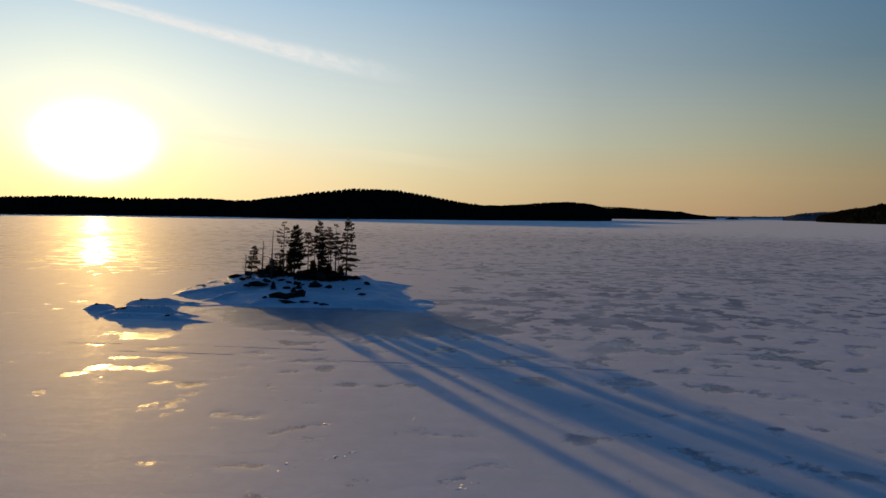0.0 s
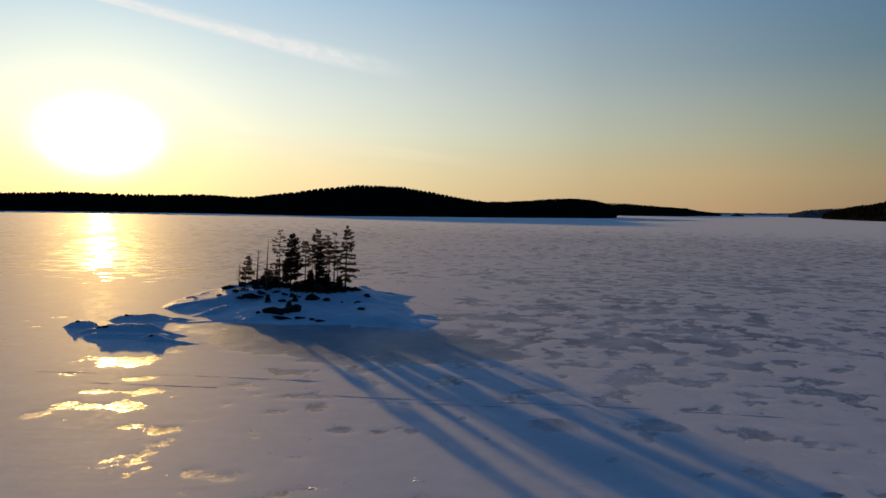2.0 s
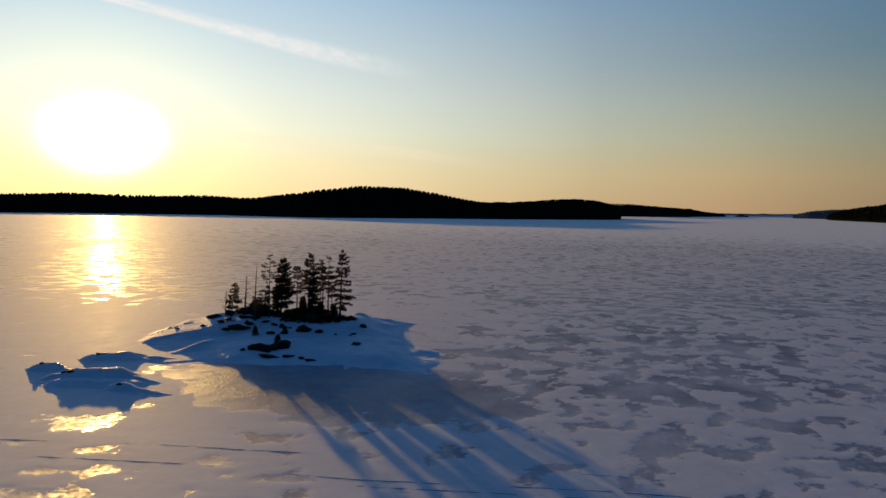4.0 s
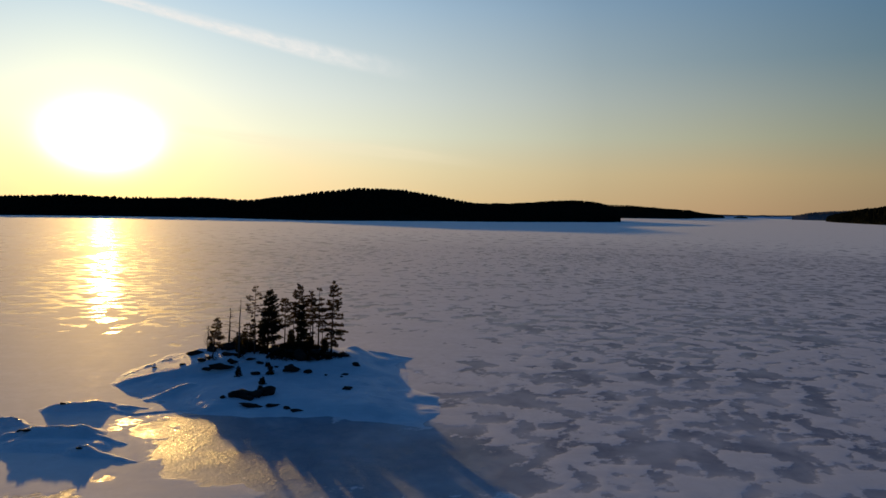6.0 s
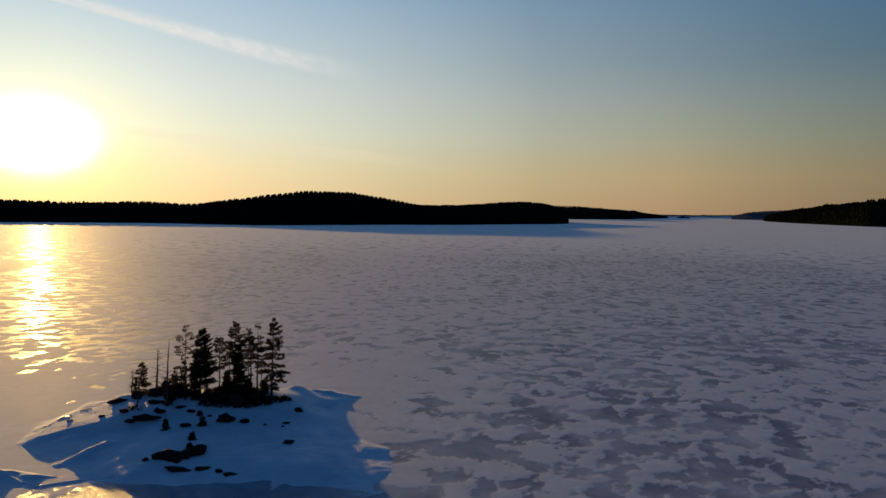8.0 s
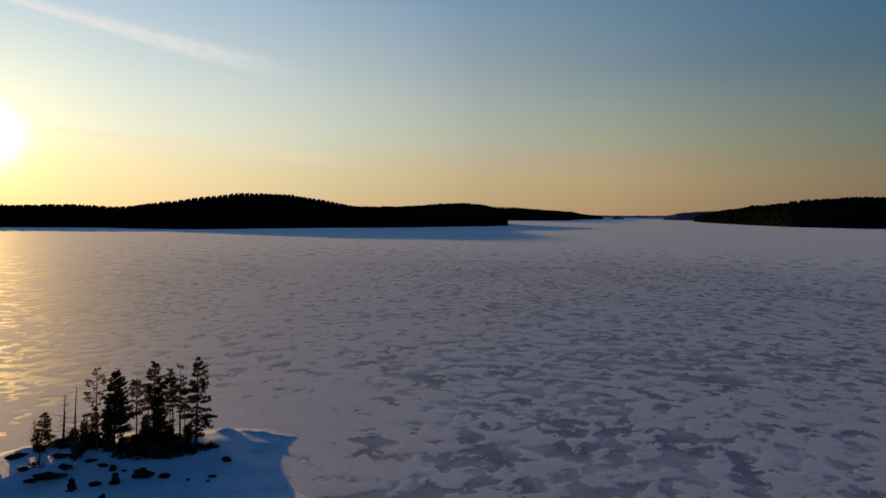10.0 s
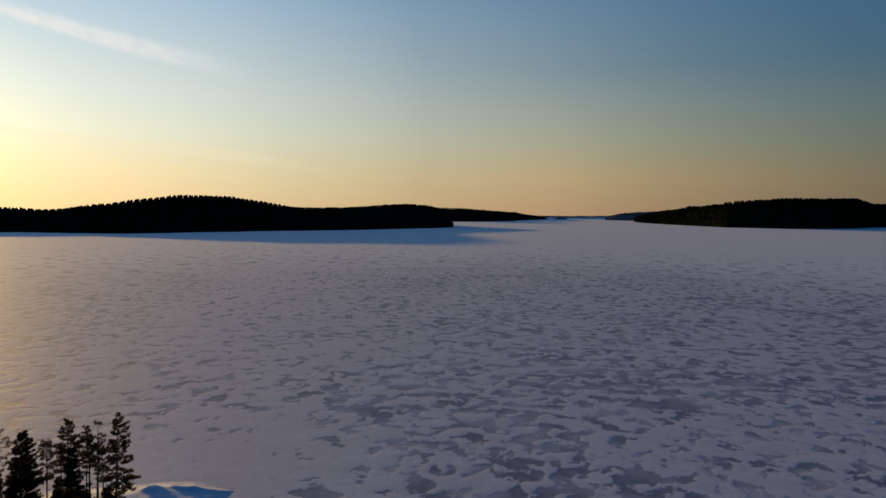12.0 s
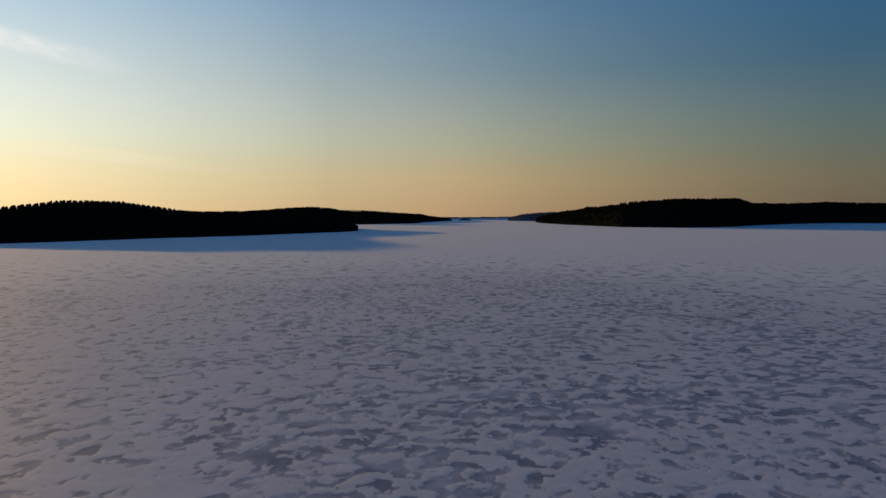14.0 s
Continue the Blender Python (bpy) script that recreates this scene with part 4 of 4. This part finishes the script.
def build_shore(stations, depth, spacing, tree, seed, label, rows=26, mat=None, ground=None, first=.015):
    mat = mat or FAR_WOOD
    rng = np.random.default_rng(seed)
    pts, s = shore_line(stations)
    away = pts[:, :2] - np.array([22, -75])
    away /= np.linalg.norm(away, axis=1, keepdims=True)
    pts[:, :2] += away * (value_noise(s, s * 0, 60, seed) * 6 + value_noise(s, s * 0, 22, seed + 1) * 2.5)[:, None]
    kern = np.hanning(9)
    kern /= kern.sum()
    hs = np.convolve(np.pad(pts[:, 2], 4, mode="edge"), kern, "valid")
    ds = depth * np.convolve(np.pad(pts[:, 3], 4, mode="edge"), kern, "valid")
    q = np.linspace(0, 2.3, rows)

    def rise(u, h):
        up = smoothstep(0, 1, u) * .85 + .15 * np.clip(u * 4, 0, 1)
        back = 1 - .75 * smoothstep(1.25, 2.3, u)
        return h * up * back

    gx = pts[:, 0][None] + away[:, 0][None] * q[:, None] * ds[None]
    gy = pts[:, 1][None] + away[:, 1][None] * q[:, None] * ds[None]
    gz = rise(q[:, None], hs[None]) + fbm(gx, gy, 70, seed, 3) * 2.2 * smoothstep(0, .5, q)[:, None] - .2
    n, m = len(q), len(s)
    idx = np.arange(n * m).reshape(n, m)
    quads = np.stack([idx[:-1, :-1], idx[:-1, 1:], idx[1:, 1:], idx[1:, :-1]], -1).reshape(-1, 4)
    shore = from_arrays("far_shore", np.stack([gx, gy, gz], -1).reshape(-1, 3), quads)
    tagged(mesh_part("far_shore", shore, ground or mat), "dark wooded " + label, "hill", kind="structure")
    # conifers over the slope, three short skirts each
    count = int(len(s) * 8.0 * ds.mean() * 1.45 / spacing ** 2)
    a = rng.uniform(0, len(s) - 1.001, count)
    u = np.where(rng.random(count) < .45, rng.uniform(first, 1.45, count), rng.uniform(max(first, .72), 1.3, count))
    i = a.astype(int)
    fr = a - i
    px = pts[i, 0] * (1 - fr) + pts[i + 1, 0] * fr
    py = pts[i, 1] * (1 - fr) + pts[i + 1, 1] * fr
    wx = away[i, 0]
    wy = away[i, 1]
    du = ds[i] * (1 - fr) + ds[i + 1] * fr
    px, py = px + wx * u * du, py + wy * u * du
    pz = rise(u, hs[i] * (1 - fr) + hs[i + 1] * fr) + fbm(px, py, 70, seed, 3) * 2.2 * smoothstep(0, .5, u) - .4
    ht = tree * np.clip(rng.normal(.88, .12, count), .5, 1.2) * (.55 + .45 * smoothstep(0, .22, u)) * (1 + .14 * value_noise(px, py, 45, seed + 9) + .10 * value_noise(px, py, 14, seed + 11))
    ht = ht * (.35 + .65 * smoothstep(0, 14, np.minimum(a, len(s) - 1 - a)))
    rad = ht * rng.uniform(.17, .30, count)
    th = rng.uniform(0, 6.28, count)
    sides = 5
    vs, fs = [], []
    off = 0
    for lo, hi, wide in ((.08, .72, 1.0), (.38, .90, .95), (.66, 1.0, .80)):
        ring = [np.stack([px + np.cos(th + 6.283 * k / sides) * rad * wide * (1 + .25 * ((k * 7) % 3 - 1)), py + np.sin(th + 6.283 * k / sides) * rad * wide, pz + ht * lo], -1) for k in range(sides)]
        tip = np.stack([px, py, pz + ht * (hi if hi < 1 else rng.uniform(.88, 1.0, count))], -1)
        vs.append(np.stack(ring + [tip], 1).reshape(-1, 3))
        b = np.arange(count)[:, None] * (sides + 1) + off
        fs.append(np.concatenate([np.stack([b[:, 0] + k, b[:, 0] + (k + 1) % sides, b[:, 0] + sides], -1) for k in range(sides)]))
        off += count * (sides + 1)
    wood = from_arrays("conifer_forest", np.concatenate(vs), np.concatenate(fs))
    tagged(mesh_part("conifer_forest", wood, mat, smooth=False), "dense dark conifer forest on the " + label, "forest", kind="stuff")


def build_far_shores():
    build_shore([(-700, 480, 13.8, 3.3), (-590, 600, 13.8, 3.3), (-489, 706, 14.2, 3.3), (-447, 744, 17.3, 3.3), (-399, 782, 15.3, 3.3), (-336, 806, 17.2, 3.3), (-279, 828, 20.2, 3.3), (-250, 828, 16.8, 3.3), (-208, 818, 22.2, 3.3), (-164, 812, 28.0, 3.4), (-134, 828, 37.4, 4.2), (-100, 858, 47.0, 5.0),
                 (-60, 900, 47.6, 5.0), (-18, 945, 41.4, 5.2), (24, 975, 31, 5.0), (69, 1008, 20, 3.6), (116, 1046, 16, 2.4), (175, 1108, 15.5, 2), (235, 1176, 15, 2), (296, 1234, 15, 2), (330, 1280, 14, 1.6), (350, 1310, 10, 1.3), (366, 1332, 4.8)], 85, 3.7, 9.0, 5, "hill across the lake")
    # the ridge inland, behind its low eastern end
    build_shore([(-79, 2518, 36), (27, 2520, 37), (134, 2517, 33), (238, 2511, 36), (354, 2498, 47), (456, 2484, 54), (552, 2465, 51), (597, 2455, 42), (619, 2450, 20), (637, 2446, 10)], 250, 9, 9.0, 12, "ridge inland", 14)
    build_shore([(380, 2230, 48), (511, 2191, 48), (582, 2174, 47), (747, 2336, 35, .95), (888, 2501, 29, .85), (1006, 2777, 23, .7), (1230, 3180, 10, .4), (1449, 3573, 2, .2)], 1350, 17, 9, 6, "headland far down the lake", 18)
    build_shore([(1640, 2950, 2), (1560, 2780, 8), (1470, 2572, 18), (1400, 2350, 30), (1349, 2180, 40), (1290, 1900, 54), (1259, 1703, 61), (1286, 1684, 69), (1325, 1655, 75), (1387, 1606, 79), (1512, 1631, 80), (1742, 1760, 89), (1860, 1850, 86), (2059, 2009, 78), (2760, 2470, 89),
                 (3400, 2800, 111), (3540, 2810, 110), (3720, 2720, 107), (3950, 2500, 105), (4150, 2200, 100)], 250, 10.5, 13.5, 7, "ridge east of the lake", 22)
    build_shore([(1450, 4390, 10), (1600, 4264, 10), (1842, 4168, 11), (1944, 4123, 15), (2044, 4076, 16), (2200, 3990, 15)], 110, 8, 9, 8, "shore at the end of the lake", 12, HAZED_WOOD, SNOW, .8)
    build_shore([(1780, 3540, 18), (1840, 3505, 30), (1895, 3478, 34), (1993, 3425, 41), (2120, 3350, 45)], 150, 10, 13, 9, "point beyond the narrows", 12, HAZED_WOOD)
    # the wooded islet in the narrows
    build_shore([(1600, 3838, 1), (1612, 3832, 8), (1631, 3823, 11), (1652, 3814, 9), (1672, 3805, 2)], 30, 6, 13, 10, "islet in the narrows", 10)


# ---- sky vapour ----
def band(name, points, widths, mat, label, category):
    """A long thin veil of ice cloud, 24 across."""
    p = np.array(points, float)
    d = np.concatenate([[0], np.cumsum(np.linalg.norm(np.diff(p, axis=0), axis=1))])
    n, k = 80, 9
    s = np.linspace(0, d[-1], n)
    mid = np.stack([np.interp(s, d, p[:, c]) for c in range(3)], -1)
    kern = np.hanning(15)
    kern /= kern.sum()
    mid = np.stack([np.convolve(np.pad(mid[:, c], 7, mode="reflect", reflect_type="odd"), kern, "valid") for c in range(3)], -1)
    wide = np.interp(s, d, widths)
    v = np.linspace(0, 1, k)
    up = np.array([0.06, 0.0, 1.0])
    verts = (mid[:, None] + up[None, None] * ((v[None] - .5) * wide[:, None])[..., None] + np.array([0, 60.0, 0]) * np.sin(v * math.pi)[None, :, None]).reshape(-1, 3)
    idx = np.arange(n * k).reshape(n, k)
    quads = np.stack([idx[:-1, :-1], idx[1:, :-1], idx[1:, 1:], idx[:-1, 1:]], -1).reshape(-1, 4)
    me = from_arrays(name, verts, quads)
    uv = me.uv_layers.new(name="band")
    u = np.repeat(np.linspace(0, 1, n), k)
    vv = np.tile(v, n)
    loops = quads.ravel()
    uv.data.foreach_set("uv", np.stack([u[loops], vv[loops]], -1).astype(np.float32).ravel())
    tagged(mesh_part(name, me, mat), label, category, kind="structure")


def build_vapour():
    band("contrail", [(-2350, 3560, 1190), (-1975, 3766, 1142), (-1775, 3869, 1118), (-1587, 3958, 1086), (-1358, 4051, 1048), (-1145, 4125, 1008), (-889, 4198, 962), (-655, 4249, 922), (-379, 4293, 880), (-97, 4317, 837)],
         [52, 66, 80, 94, 110, 126, 140, 154, 168, 180], vapour_material("contrail_vapour", .90, (1, .98, .94, 1), .98, 26), "spreading pale aircraft contrail", "contrail")
    band("cirrus", [(-1700, 4120, 470), (-1260, 4294, 425), (-957, 4373, 403), (-605, 4437, 387), (-240, 4475, 360), (130, 4483, 324), (426, 4470, 281)],
         [60, 90, 100, 110, 110, 100, 80], vapour_material("cirrus_vapour", 1.0, (1, .86, .60, 1), .32, 5), "faint streak of high cirrus near the horizon", "cloud")


# ---- vehicle tracks across the ice ----
def build_track(points, seed, label):
    """A narrow groove cut down to the ice, with low thrown-up rims, broken where the crust held."""
    p = np.array(points, float)
    d = np.concatenate([[0], np.cumsum(np.hypot(*np.diff(p, axis=0).T))])
    s = np.arange(0, d[-1], .2)
    mid = np.stack([np.interp(s, d, p[:, c]) for c in range(2)], -1)
    kern = np.hanning(61)
    kern /= kern.sum()
    mid = np.stack([np.convolve(np.pad(mid[:, c], 30, mode="reflect", reflect_type="odd"), kern, "valid") for c in range(2)], -1)
    mid[:, 1] += value_noise(s, s * 0, 9, seed) * .12 + value_noise(s, s * 0, 1.3, seed + 1) * .03
    tan = np.gradient(mid, axis=0)
    tan /= np.linalg.norm(tan, axis=1, keepdims=True)
    nor = np.stack([-tan[:, 1], tan[:, 0]], -1)
    rough = np.clip(.22 + 1.1 * value_noise(s, s * 0, 7, seed + 3) + .5 * value_noise(s, s * 0, .8, seed + 4), 0, 1.3)

    def strip(name, across, prof, mat, parent=None):
        across, prof = np.array(across), np.array(prof)
        z = np.where(prof[None] > 0, prof[None] * rough[:, None] - .005, prof[None])
        wide = across[None] * np.clip(1.5 * rough[:, None] - .1, .02, 1.1)
        v = np.concatenate([mid[:, None] + nor[:, None] * wide[..., None], z[..., None]], -1).reshape(-1, 3)
        n, k = len(s), len(across)
        idx = np.arange(n * k).reshape(n, k)
        quads = np.stack([idx[:-1, :-1], idx[1:, :-1], idx[1:, 1:], idx[:-1, 1:]], -1).reshape(-1, 4)
        return mesh_part(name, from_arrays(name, v, quads), mat, parent)

    groove = strip("snowmobile_track", [-.08, -.035, .035, .08], [-.01, .007, .007, -.01], GROOVE)
    tagged(groove, label, "track", kind="structure")
    strip("rim", [.05, .09, .14, .22], [-.01, .014, .008, -.02], SNOW, groove)
    strip("rim", [-.22, -.14, -.09, -.05], [-.02, .007, .012, -.01], SNOW, groove)


def build_tracks():
    old = "old snowmobile track cut through the lake snow"
    build_track([(-60, -39.5), (-13, -41), (-2, -41), (8, -42), (11.5, -42), (24, -43.6), (36, -45.2), (48, -46.6), (60, -48), (90, -51)], 71, old)
    build_track([(-60, -41.5), (-11, -44), (0, -44.5), (7, -45), (16, -46.8), (22, -47), (36, -47.8), (50, -50.0), (58, -50.6), (90, -53.4)], 72, old)
    build_track([(16, -47.6), (28, -48.4), (36, -49.1), (50.6, -50.9), (58, -51.7), (90, -54.6)], 73, old)


def build_clods():
    """Broken crust, thrown up in small lumps along old cracks."""
    for k, (x0, y0, x1, y1, n) in enumerate([(13.3, -71.9, 15.7, -70.3, 46), (15.9, -69.9, 18.9, -68.6, 60), (15.3, -64.2, 18.1, -63.2, 40), (20.6, -63.0, 21.7, -61.8, 22), (22.6, -73.2, 24.6, -72.2, 36), (39.5, -55.2, 42.0, -54.4, 26)]):
        rng = random.Random(400 + k)
        bm = bmesh.new()
        for _ in range(n):
            t = rng.random()
            size = rng.uniform(.06, .15) * (1.2 - abs(t - .5))
            p = Vector((x0 + (x1 - x0) * t + rng.gauss(0, .22), y0 + (y1 - y0) * t + rng.gauss(0, .30), -.008))
            got = bmesh.ops.create_icosphere(bm, subdivisions=1, radius=size, matrix=Matrix.Translation(p) @ Matrix.Rotation(rng.uniform(0, 6), 4, "Z") @ Matrix.Diagonal((rng.uniform(1, 2), 1, rng.uniform(.03, .07), 1)))
            for v in got["verts"]:
                v.co += Vector((rng.gauss(0, .03), rng.gauss(0, .03), rng.gauss(0, .004)))
        tagged(part("crust_rubble", bm, SNOW), "small broken lumps of frozen snow crust", "snow rubble", kind="stuff")


build_lake()
build_ground()
build_pressure_ridge()
build_far_shores()
build_glaze()
build_rocks()
build_trees()
build_shrubs()
build_tracks()
build_clods()
build_vapour()
